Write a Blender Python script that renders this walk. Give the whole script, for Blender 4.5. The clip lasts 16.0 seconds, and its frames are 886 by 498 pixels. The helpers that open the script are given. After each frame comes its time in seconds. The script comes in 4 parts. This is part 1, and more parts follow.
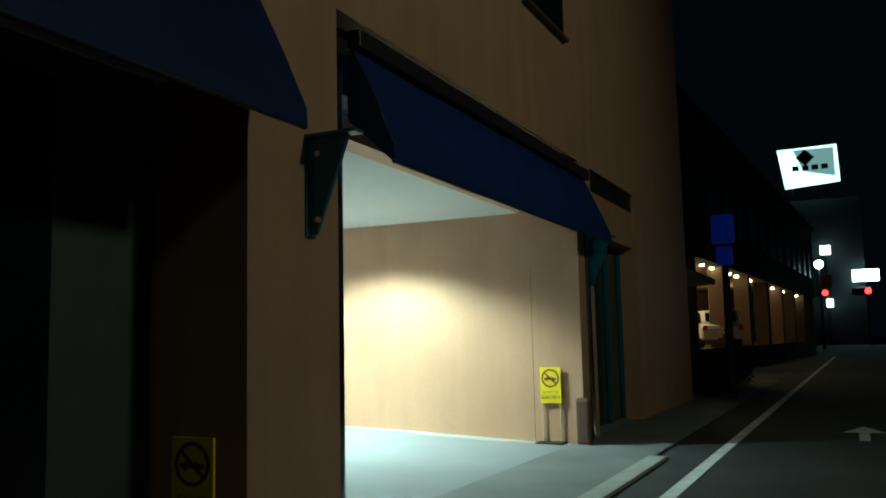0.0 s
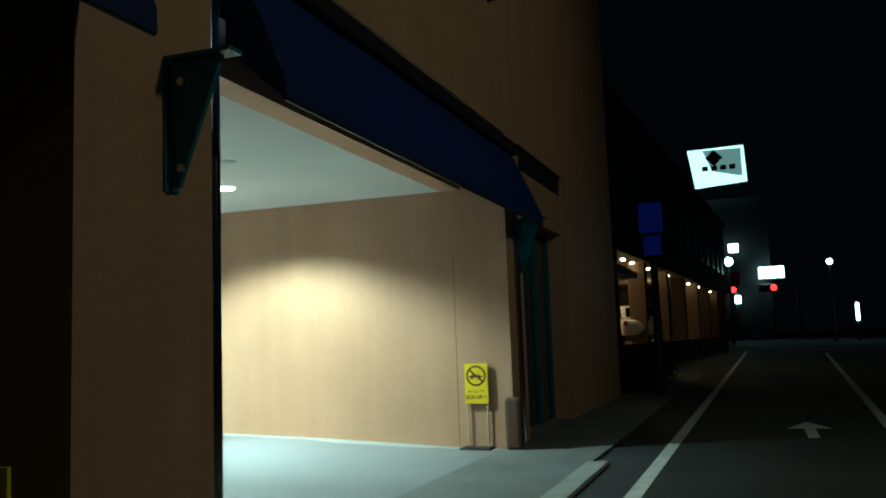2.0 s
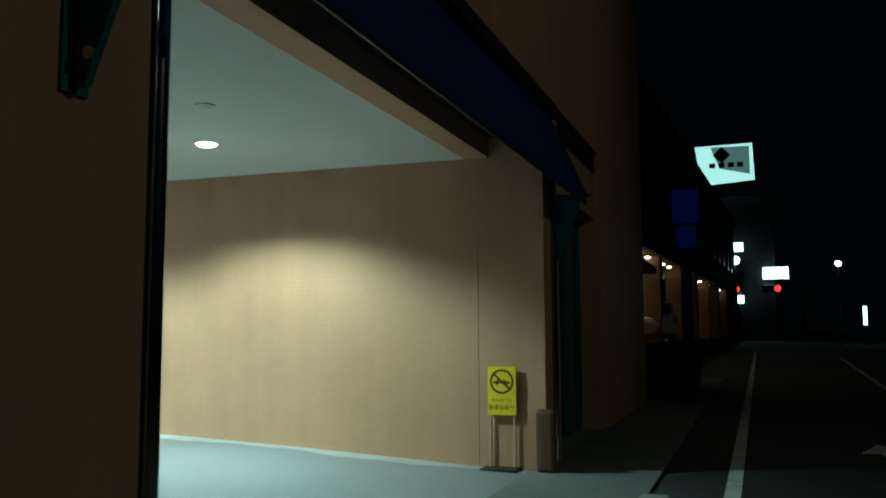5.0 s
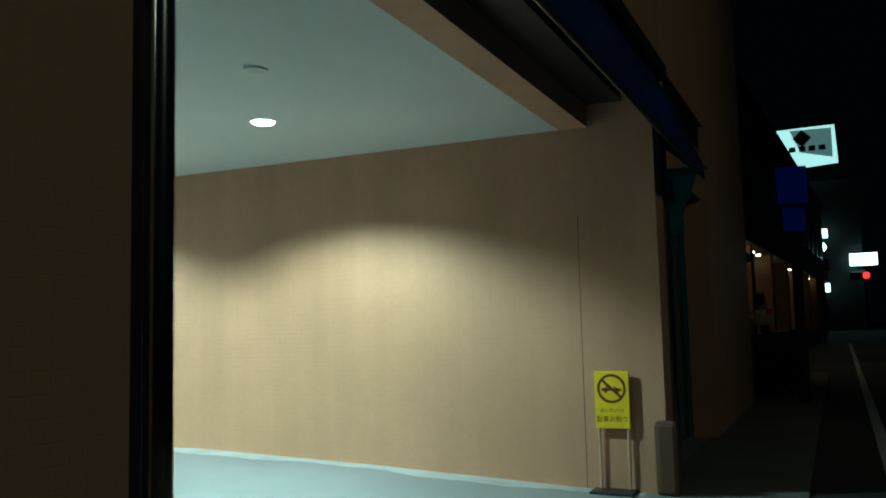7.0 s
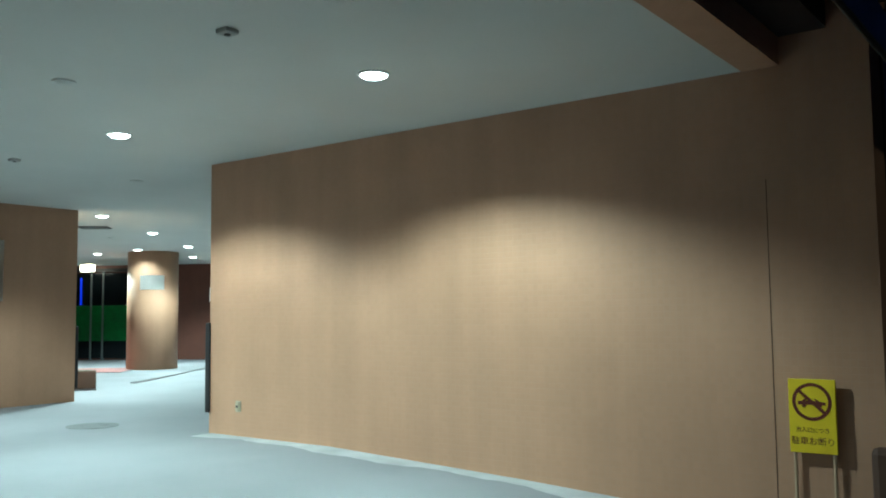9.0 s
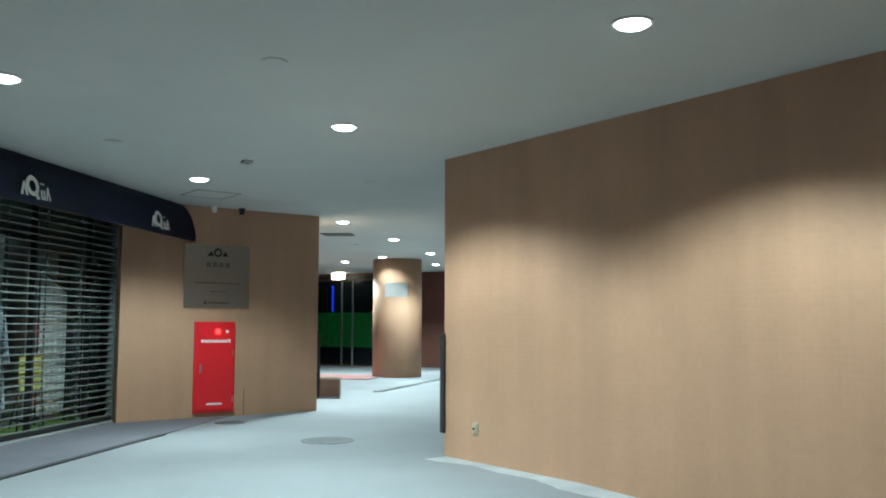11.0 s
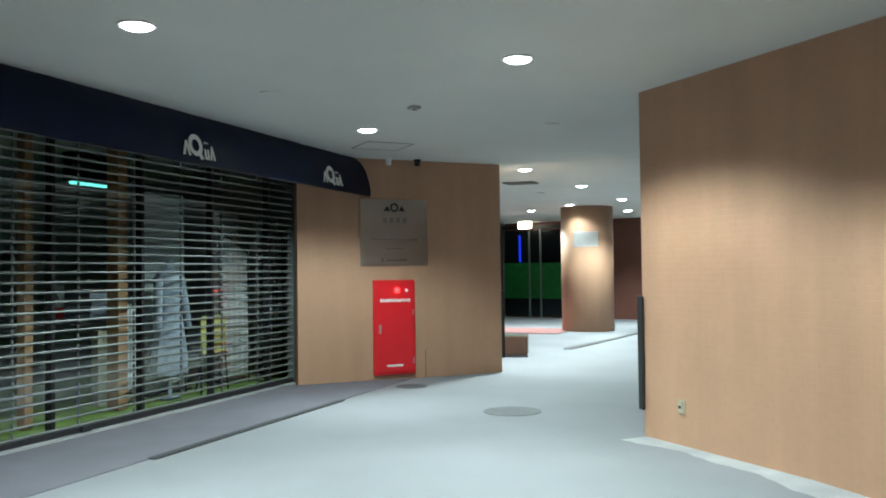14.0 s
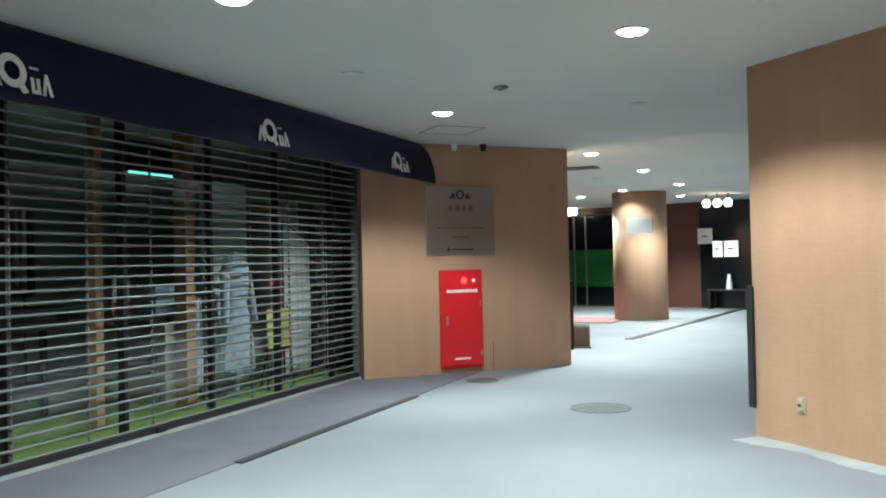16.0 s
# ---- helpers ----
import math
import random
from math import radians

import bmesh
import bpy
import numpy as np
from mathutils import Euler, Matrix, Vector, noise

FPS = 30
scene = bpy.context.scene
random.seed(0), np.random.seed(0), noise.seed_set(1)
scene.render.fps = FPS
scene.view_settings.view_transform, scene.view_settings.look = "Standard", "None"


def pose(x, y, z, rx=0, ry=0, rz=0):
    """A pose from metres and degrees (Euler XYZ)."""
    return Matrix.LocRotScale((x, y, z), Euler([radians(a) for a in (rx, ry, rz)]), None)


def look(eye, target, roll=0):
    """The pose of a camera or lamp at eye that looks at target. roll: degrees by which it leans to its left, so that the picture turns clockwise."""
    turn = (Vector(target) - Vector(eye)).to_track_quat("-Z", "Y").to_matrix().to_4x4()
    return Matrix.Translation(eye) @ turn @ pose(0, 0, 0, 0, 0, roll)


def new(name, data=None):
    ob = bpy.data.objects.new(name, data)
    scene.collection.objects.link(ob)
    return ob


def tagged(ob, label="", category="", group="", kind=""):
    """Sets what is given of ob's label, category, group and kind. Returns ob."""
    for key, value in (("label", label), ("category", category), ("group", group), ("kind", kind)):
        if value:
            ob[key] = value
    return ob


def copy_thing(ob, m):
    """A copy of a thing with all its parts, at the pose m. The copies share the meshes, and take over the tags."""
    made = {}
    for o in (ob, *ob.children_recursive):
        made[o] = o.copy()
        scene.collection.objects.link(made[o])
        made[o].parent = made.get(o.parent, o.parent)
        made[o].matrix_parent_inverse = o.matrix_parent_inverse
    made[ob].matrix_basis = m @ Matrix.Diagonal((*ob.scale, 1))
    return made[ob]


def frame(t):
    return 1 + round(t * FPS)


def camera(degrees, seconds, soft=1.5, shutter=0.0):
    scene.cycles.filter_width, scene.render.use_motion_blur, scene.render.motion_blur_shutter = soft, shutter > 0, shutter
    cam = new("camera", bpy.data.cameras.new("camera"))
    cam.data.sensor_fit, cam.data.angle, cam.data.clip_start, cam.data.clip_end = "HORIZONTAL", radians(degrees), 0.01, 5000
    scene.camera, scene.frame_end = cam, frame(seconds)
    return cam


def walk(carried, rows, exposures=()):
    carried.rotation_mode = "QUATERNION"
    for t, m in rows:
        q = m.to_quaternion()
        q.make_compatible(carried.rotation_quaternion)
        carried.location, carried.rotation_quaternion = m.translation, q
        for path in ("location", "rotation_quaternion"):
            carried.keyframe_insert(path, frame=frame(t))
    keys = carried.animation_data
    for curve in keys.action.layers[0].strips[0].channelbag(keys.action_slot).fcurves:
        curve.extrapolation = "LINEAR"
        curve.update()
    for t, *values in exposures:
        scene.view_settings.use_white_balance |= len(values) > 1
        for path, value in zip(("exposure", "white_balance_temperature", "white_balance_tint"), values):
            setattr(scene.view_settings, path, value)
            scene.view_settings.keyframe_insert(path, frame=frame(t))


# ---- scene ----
cam = camera(54.0, 16.0, 1.9)
PATH = [
    (0, (3.157, -5.109, 1.157), (2.315, -3.308, 1.376), -1.3),
    (0.5, (3.039, -4.691, 1.057), (2.256, -2.868, 1.305), -2.8),
    (1, (2.892, -4.412, 1.053), (2.171, -2.565, 1.314), -2.4),
    (1.5, (2.708, -4.173, 1.107), (2.024, -2.31, 1.358), -1.3),
    (2, (2.615, -3.809, 1.08), (1.949, -1.935, 1.295), -2.1),
    (2.5, (2.514, -3.552, 1.128), (1.873, -1.669, 1.336), -0.4),
    (3, (2.343, -3.188, 1.149), (1.699, -1.304, 1.34), -0.5),
    (5.5, (1.607, -1.901, 1.16), (0.927, -0.03, 1.354), -0.1),
    (6, (1.424, -1.605, 1.158), (0.719, 0.256, 1.353), -0.3),
    (6.5, (1.249, -1.384, 1.216), (0.513, 0.466, 1.405), -0.7),
    (7, (1.149, -1.08, 1.201), (0.334, 0.737, 1.388), -1.4),
    (7.5, (1.175, -0.694, 1.239), (0.278, 1.083, 1.426), -1.4),
    (8, (1.067, -0.343, 1.238), (0.077, 1.387, 1.405), -1.3),
    (8.5, (0.998, -0.034, 1.245), (-0.079, 1.643, 1.405), -1.1),
    (9, (0.908, 0.279, 1.26), (-0.291, 1.873, 1.415), -0.6),
    (9.5, (0.768, 0.51, 1.251), (-0.553, 2.005, 1.394), 0.1),
    (10, (0.594, 0.739, 1.256), (-0.839, 2.127, 1.403), 0.3),
    (12.5, (-0.742, 1.648, 1.402), (-2.474, 2.634, 1.563), -0.6),
    (13, (-0.763, 1.728, 1.424), (-2.531, 2.654, 1.546), -0.8),
    (13.5, (-0.747, 1.731, 1.424), (-2.537, 2.621, 1.507), -0.8),
    (14, (-0.856, 1.763, 1.439), (-2.674, 2.595, 1.494), -0.7),
    (14.5, (-0.98, 1.744, 1.434), (-2.825, 2.514, 1.47), -0.5),
    (15, (-1.16, 1.666, 1.459), (-3.015, 2.414, 1.492), -0.4),
    (15.5, (-1.344, 1.549, 1.468), (-3.198, 2.299, 1.494), -0.7),
    (16, (-1.499, 1.43, 1.47), (-3.341, 2.21, 1.498), -1.2),
]
EXPO = [(0, 1.55, 5400, -27), (3, 0.72, 5350, -30), (5.5, 0.25, 5250, -32), (7.5, 0.3, 5250, -26), (8.5, 0.15, 5300, -17), (10, -0.1, 5380, -9), (12.5, -0.05, 5550, -4), (16, 0.12, 5850, 1)]
walk(cam, [(t, look(e, g, r)) for t, e, g, r in PATH] if len(PATH[0]) == 4 else PATH, EXPO)

# ---- world and lights ----
world = bpy.data.worlds.new("night")
scene.world = world
world.use_nodes = True
wn = world.node_tree.nodes["Background"]
wn.inputs["Color"].default_value = (0.35, 0.5, 0.8, 1)
wn.inputs["Strength"].default_value = 0.0011


def spot(x, y, z, watts, size=139, blend=0.42, colour=(0.96, 1.0, 0.95), radius=0.05, aim=None):
    d = bpy.data.lights.new("downlight_beam", "SPOT")
    d.energy, d.spot_size, d.spot_blend, d.color, d.shadow_soft_size = watts, radians(size), blend, colour, radius
    ob = new("downlight_beam", d)
    ob.matrix_world = look((x, y, z), aim or (x, y + 0.0001, z - 1))
    return ob


def bulb(x, y, z, watts, colour, radius=0.1):
    d = bpy.data.lights.new("lamp_glow", "POINT")
    d.energy, d.color, d.shadow_soft_size = watts, colour, radius
    ob = new("lamp_glow", d)
    ob.location = (x, y, z)
    return ob


CEIL = 3.0
DOWNLIGHTS = [(-3.16, 4.88), (-6.36, 4.9), (-9.7, 4.93), (-6.5, 2.28), (-12.31, 8.39), (-14.19, 10.66),
              (-16.41, 13.18), (-18.05, 12.9), (-20.0, 13.0), (-19.27, 15.46)]
for lx, ly in DOWNLIGHTS:
    spot(lx, ly, CEIL - 0.045, 100 if lx == -18.05 else 860 if lx < -12 else 530)
# the street lamp behind the walker, high over the road
spot(11.0, 1.6, 8.0, 250, 140, 0.6, (1.0, 0.8, 0.6), 0.5, (-0.3, 0.0, 3.6))


# added fill spot, no lamp known here: lifts the dark awning and shop front
spot(8.0, -11.0, 7.5, 22, 140, 0.6, (1.0, 0.86, 0.7), 0.5, (-0.3, -3.0, 2.0))


# ---- materials ----
def mat(name):
    m = bpy.data.materials.new(name)
    m.use_nodes = True
    return m, m.node_tree.nodes, m.node_tree.links, m.node_tree.nodes["Principled BSDF"]


def plain(name, colour, rough=0.6, metal=0.0, vary=0.12, scale=6.0, fine=90.0, bump=0.15, spec=0.5):
    """Two scales of noise over a base colour, with fine relief."""
    m, n, l, b = mat(name)
    tc = n.new("ShaderNodeTexCoord")
    big = n.new("ShaderNodeTexNoise")
    big.inputs["Scale"].default_value = scale
    big.inputs["Detail"].default_value = 6
    small = n.new("ShaderNodeTexNoise")
    small.inputs["Scale"].default_value = fine
    small.inputs["Detail"].default_value = 3
    for q in (big, small):
        l.new(tc.outputs["Object"], q.inputs["Vector"])
    add = n.new("ShaderNodeMath")
    add.operation = "MULTIPLY_ADD"
    l.new(small.outputs["Fac"], add.inputs[0])
    add.inputs[1].default_value = 0.4
    l.new(big.outputs["Fac"], add.inputs[2])
    mr = n.new("ShaderNodeMapRange")
    mr.inputs["From Min"].default_value, mr.inputs["From Max"].default_value = 0.4, 1.0
    mr.inputs["To Min"].default_value, mr.inputs["To Max"].default_value = 1 - vary, 1 + vary
    l.new(add.outputs[0], mr.inputs["Value"])
    mul = n.new("ShaderNodeVectorMath")
    mul.operation = "SCALE"
    mul.inputs[0].default_value = colour
    l.new(mr.outputs[0], mul.inputs["Scale"])
    l.new(mul.outputs[0], b.inputs["Base Color"])
    b.inputs["Roughness"].default_value = rough
    b.inputs["Metallic"].default_value = metal
    b.inputs["Specular IOR Level"].default_value = spec
    if bump:
        bp = n.new("ShaderNodeBump")
        bp.inputs["Strength"].default_value = bump
        bp.inputs["Distance"].default_value = 0.004
        l.new(small.outputs["Fac"], bp.inputs["Height"])
        l.new(bp.outputs[0], b.inputs["Normal"])
    return m


def tiles(name, c1, c2, joint, size=0.0475):
    """Small square mosaic tiles with recessed joints."""
    m, n, l, b = mat(name)
    tc = n.new("ShaderNodeTexCoord")
    sp = n.new("ShaderNodeSeparateXYZ")
    l.new(tc.outputs["Object"], sp.inputs[0])
    ad = n.new("ShaderNodeMath")
    l.new(sp.outputs["X"], ad.inputs[0])
    l.new(sp.outputs["Y"], ad.inputs[1])
    co = n.new("ShaderNodeCombineXYZ")
    l.new(ad.outputs[0], co.inputs["X"])
    l.new(sp.outputs["Z"], co.inputs["Y"])
    br = n.new("ShaderNodeTexBrick")
    br.offset = 0.0
    br.inputs["Scale"].default_value = 1.0
    br.inputs["Brick Width"].default_value = size
    br.inputs["Row Height"].default_value = size
    br.inputs["Mortar Size"].default_value = 0.0028
    br.inputs["Mortar Smooth"].default_value = 0.3
    br.inputs["Color1"].default_value = (*c1, 1)
    br.inputs["Color2"].default_value = (*c2, 1)
    br.inputs["Mortar"].default_value = (*joint, 1)
    l.new(co.outputs[0], br.inputs["Vector"])
    no = n.new("ShaderNodeTexNoise")
    no.inputs["Scale"].default_value = 1.3
    no.inputs["Detail"].default_value = 7
    l.new(tc.outputs["Object"], no.inputs["Vector"])
    mr = n.new("ShaderNodeMapRange")
    mr.inputs["To Min"].default_value, mr.inputs["To Max"].default_value = 0.86, 1.14
    l.new(no.outputs["Fac"], mr.inputs["Value"])
    mp = n.new("ShaderNodeMapping")
    mp.inputs["Scale"].default_value = (3.5, 3.5, 0.2)
    l.new(tc.outputs["Object"], mp.inputs["Vector"])
    st = n.new("ShaderNodeTexNoise")
    st.inputs["Scale"].default_value = 1.0
    st.inputs["Detail"].default_value = 8
    l.new(mp.outputs[0], st.inputs["Vector"])
    ms = n.new("ShaderNodeMapRange")
    ms.inputs["To Min"].default_value, ms.inputs["To Max"].default_value = 0.84, 1.16
    l.new(st.outputs["Fac"], ms.inputs["Value"])
    both = n.new("ShaderNodeMath")
    both.operation = "MULTIPLY"
    l.new(mr.outputs[0], both.inputs[0])
    l.new(ms.outputs[0], both.inputs[1])
    mul = n.new("ShaderNodeVectorMath")
    mul.operation = "SCALE"
    l.new(br.outputs["Color"], mul.inputs[0])
    l.new(both.outputs[0], mul.inputs["Scale"])
    l.new(mul.outputs[0], b.inputs["Base Color"])
    b.inputs["Roughness"].default_value = 0.55
    b.inputs["Specular IOR Level"].default_value = 0.3
    bp = n.new("ShaderNodeBump")
    bp.inputs["Strength"].default_value = 0.5
    bp.inputs["Distance"].default_value = 0.002
    bp.invert = True
    l.new(br.outputs["Fac"], bp.inputs["Height"])
    l.new(bp.outputs[0], b.inputs["Normal"])
    return m


def glow(name, colour, strength):
    m, n, l, b = mat(name)
    b.inputs["Base Color"].default_value = (*colour, 1)
    b.inputs["Emission Color"].default_value = (*colour, 1)
    b.inputs["Emission Strength"].default_value = strength
    return m


def glass(name, colour, rough=0.03):
    """A clear pane: light passes, with a faint even gloss."""
    m, n, l, b = mat(name)
    tr = n.new("ShaderNodeBsdfTransparent")
    tr.inputs["Color"].default_value = (*colour, 1)
    gl = n.new("ShaderNodeBsdfGlossy")
    gl.inputs["Roughness"].default_value = rough
    mx = n.new("ShaderNodeMixShader")
    mx.inputs[0].default_value = 0.09
    l.new(tr.outputs[0], mx.inputs[1])
    l.new(gl.outputs[0], mx.inputs[2])
    l.new(mx.outputs[0], n["Material Output"].inputs["Surface"])
    return m


TILE = tiles("mosaic_tile", (0.428, 0.256, 0.157), (0.443, 0.266, 0.165), (0.425, 0.267, 0.174))
CEILING = plain("painted_ceiling", (0.6, 0.62, 0.59), 0.85, 0, 0.05, 0.8, 160, 0.08, 0.2)
CONCRETE = plain("pale_concrete", (0.218, 0.225, 0.238), 0.8, 0, 0.1, 0.9, 120, 0.3, 0.3)
MAUVE = plain("mauve_paving", (0.145, 0.142, 0.162), 0.8, 0, 0.12, 2.0, 140, 0.3, 0.3)
ASPHALT = plain("asphalt", (0.045, 0.047, 0.05), 0.85, 0, 0.3, 0.9, 220, 0.8, 0.3)
FOOT = plain("pale_cement", (0.37, 0.378, 0.385), 0.8, 0, 0.22, 3.5, 60, 0.3, 0.3)
APRON = plain("shaded_apron", (0.17, 0.175, 0.175), 0.85, 0, 0.25, 1.1, 160, 0.6, 0.3)
PAINT = plain("road_paint", (0.62, 0.64, 0.64), 0.7, 0, 0.25, 5, 70, 0.3, 0.3)
GUTTER = plain("gutter_concrete", (0.3, 0.31, 0.3), 0.85, 0, 0.2, 3, 90, 0.4, 0.3)
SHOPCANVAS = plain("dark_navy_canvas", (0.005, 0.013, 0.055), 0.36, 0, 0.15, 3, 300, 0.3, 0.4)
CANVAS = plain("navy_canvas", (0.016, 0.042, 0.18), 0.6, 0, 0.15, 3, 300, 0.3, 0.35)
STEEL = plain("stainless_steel", (0.62, 0.62, 0.6), 0.32, 1, 0.06, 3, 60, 0.02)
PLATE = plain("brushed_plate", (0.5, 0.47, 0.43), 0.33, 1, 0.06, 3, 60, 0.03)
DARK = plain("dark_metal", (0.022, 0.022, 0.024), 0.45, 0.3, 0.15, 5, 80, 0.1)
GREY = plain("shutter_aluminium", (0.19, 0.205, 0.2), 0.5, 0.4, 0.1, 6, 90, 0.05)
TEAL = plain("teal_paint", (0.016, 0.13, 0.17), 0.5, 0, 0.15, 8, 90, 0.1)
YELLOW = plain("yellow_enamel", (0.78, 0.6, 0.012), 0.45, 0, 0.06, 8, 90, 0.03)
ETCH = plain("etched_steel", (0.27, 0.24, 0.21), 0.55, 0.7, 0.1, 8, 90, 0.05)
BROWNP = plain("brown_print", (0.12, 0.025, 0.01), 0.5, 0, 0.1, 8, 90, 0.03)
PALEPOST = plain("pale_post", (0.5, 0.38, 0.25), 0.5, 0.2, 0.15, 12, 90, 0.05)
RED = plain("red_enamel", (0.62, 0.012, 0.02), 0.4, 0, 0.07, 4, 90, 0.03)
WHITE = plain("white_print", (0.78, 0.78, 0.76), 0.6, 0, 0.05, 8, 90, 0.02)
BLACK = plain("black_rubber", (0.013, 0.013, 0.014), 0.6, 0, 0.2, 8, 90, 0.1)
BROWN = plain("brown_render", (0.075, 0.038, 0.022), 0.7, 0, 0.15, 5, 90, 0.2)
DARKIRON = plain("dark_cast_iron", (0.05, 0.052, 0.055), 0.65, 0.3, 0.2, 12, 90, 0.3)
IRON = plain("cast_iron", (0.085, 0.09, 0.095), 0.65, 0.2, 0.25, 12, 90, 0.4)
WOOD = plain("pale_timber", (0.36, 0.2, 0.1), 0.55, 0, 0.2, 4, 60, 0.15)
CARPET = plain("green_carpet", (0.24, 0.34, 0.1), 0.95, 0, 0.2, 9, 200, 0.5, 0.1)
CLOTH = plain("white_cloth", (0.86, 0.88, 0.9), 0.9, 0, 0.1, 7, 160, 0.3, 0.1)
GREYCLOTH = plain("grey_cloth", (0.34, 0.38, 0.45), 0.9, 0, 0.3, 18, 160, 0.3, 0.1)
DARKCLOTH = plain("dark_cloth", (0.03, 0.033, 0.04), 0.9, 0, 0.3, 18, 160, 0.3, 0.1)
BEIGE = plain("beige_card", (0.4, 0.36, 0.26), 0.8, 0, 0.15, 8, 90, 0.1)
BOARD = plain("grey_board", (0.42, 0.46, 0.46), 0.8, 0, 0.1, 3, 90, 0.1, 0.2)
POSTER = plain("yellow_poster", (0.62, 0.6, 0.2), 0.6, 0, 0.08, 8, 90, 0.03)
SHOPWALL = plain("shop_wall", (0.3, 0.33, 0.31), 0.85, 0, 0.15, 1.2, 90, 0.1)
LOBBY = plain("lobby_red_brown", (0.11, 0.04, 0.025), 0.6, 0, 0.15, 3, 90, 0.1)
GREENBAND = plain("green_film", (0.02, 0.14, 0.03), 0.35, 0, 0.35, 5, 40, 0.05)
GLASS = glass("clear_glass", (0.95, 0.99, 0.975))
GREENGLASS = plain("green_dark_glass", (0.012, 0.045, 0.04), 0.12, 0, 0.3, 1.5, 30, 0.0)
NIGHTGLASS = plain("night_glass", (0.006, 0.009, 0.011), 0.18, 0, 0.3, 1.5, 30, 0.0)
LAMP = glow("downlight_lens", (1.0, 0.98, 0.93), 14)
GLOBE = glow("globe_glass", (1.0, 0.8, 0.6), 6)
REDLAMP = glow("red_indicator", (1.0, 0.03, 0.03), 4)
REDSIGNAL = glow("red_signal", (1.0, 0.012, 0.02), 3)
WHITEGLOW = glow("lit_panel", (0.85, 0.95, 1.0), 3)
WHITELAMP = glow("street_lamp_lens", (0.85, 0.95, 1.0), 5)
WARMGLOW = glow("arcade_spot_lens", (1.0, 0.75, 0.45), 9)
# both billboard faces emit in place of floodlights shining on them
BILLGLOW = glow("billboard_face_glow", (0.7, 0.9, 0.88), 0.75)
BILLGREY = glow("billboard_grey_glow", (0.3, 0.42, 0.42), 0.25)
BLUEGLOW = glow("blue_neon", (0.02, 0.05, 1.0), 0.5)
BLUESIGN = glow("blue_sign_face", (0.01, 0.025, 0.4), 0.03)
SHOPDARK = plain("dark_green_render", (0.055, 0.075, 0.068), 0.5, 0, 0.2, 3, 60, 0.1)
TUBE = plain("polished_steel", (0.66, 0.67, 0.68), 0.14, 1, 0.05, 3, 60, 0.0)
LEAF = plain("hedge_leaf", (0.025, 0.045, 0.018), 0.6, 0, 0.4, 9, 60, 0.1)
CARWHITE = plain("white_car_paint", (0.7, 0.7, 0.68), 0.25, 0, 0.04, 3, 60, 0.0)
FARWALL = plain("far_wall", (0.13, 0.075, 0.045), 0.8, 0, 0.2, 0.5, 20, 0.1)
TOWER = plain("dark_tower", (0.014, 0.016, 0.018), 0.8, 0, 0.2, 0.3, 20, 0.1)


# ---- mesh helpers ----
def bm_box(bm, lo, hi, m=None, bevel=0.0):
    """A box from corner to corner in the frame m."""
    lo, hi = Vector(lo), Vector(hi)
    r = bmesh.ops.create_cube(bm, size=1.0)["verts"]
    t = Matrix.Translation((lo + hi) / 2) @ Matrix.Diagonal((*(hi - lo), 1))
    bmesh.ops.transform(bm, matrix=(m or Matrix()) @ t, verts=r)
    if bevel:
        es = list({e for v in r for e in v.link_edges})
        bmesh.ops.bevel(bm, geom=es, offset=bevel, segments=2, affect="EDGES", profile=0.5)
    return bm


def box(lo, hi, m=None, bevel=0.0):
    return bm_box(bmesh.new(), lo, hi, m, bevel)


def cyl(p, q, r1, r2=None, seg=20, bm=None):
    """A rod or cone from p to q."""
    bm = bm or bmesh.new()
    p, q = Vector(p), Vector(q)
    d = q - p
    m = Matrix.Translation((p + q) / 2) @ d.to_track_quat("Z", "Y").to_matrix().to_4x4()
    bmesh.ops.create_cone(bm, cap_ends=True, segments=seg, radius1=r1, radius2=r1 if r2 is None else r2, depth=d.length, matrix=m)
    return bm


def prism(points, thick, m=None, bm=None):
    """A flat outline in the local xy plane, given thickness along z."""
    bm = bm or bmesh.new()
    vs = [bm.verts.new((x, y, 0)) for x, y in points]
    f = bm.faces.new(vs)
    r = bmesh.ops.extrude_face_region(bm, geom=[f])
    up = [v for v in r["geom"] if isinstance(v, bmesh.types.BMVert)]
    bmesh.ops.translate(bm, verts=up, vec=(0, 0, thick))
    bmesh.ops.recalc_face_normals(bm, faces=bm.faces)
    if m:
        bmesh.ops.transform(bm, matrix=m, verts=vs + up)
    return bm


def ring(r_out, r_in, thick, m, seg=40):
    bm = bmesh.new()
    rows = []
    for r, z in ((r_out, 0), (r_out, thick), (r_in, thick), (r_in, 0)):
        rows.append([bm.verts.new((r * math.cos(2 * math.pi * i / seg), r * math.sin(2 * math.pi * i / seg), z)) for i in range(seg)])
    for a in range(4):
        for i in range(seg):
            bm.faces.new((rows[a][i], rows[a][(i + 1) % seg], rows[(a + 1) % 4][(i + 1) % seg], rows[(a + 1) % 4][i]))
    bmesh.ops.recalc_face_normals(bm, faces=bm.faces)
    bmesh.ops.transform(bm, matrix=m, verts=bm.verts)
    return bm


def mesh_ob(name, bm, material, smooth=False):
    me = bpy.data.meshes.new(name)
    bm.to_mesh(me)
    bm.free()
    me.materials.append(material)
    if smooth:
        for p in me.polygons:
            p.use_smooth = True
        me.set_sharp_from_angle(angle=radians(40))
    return new(name, me)


def struct(name, bm, material, label="", category=""):
    return tagged(mesh_ob(name, bm, material), label, category, kind="structure")


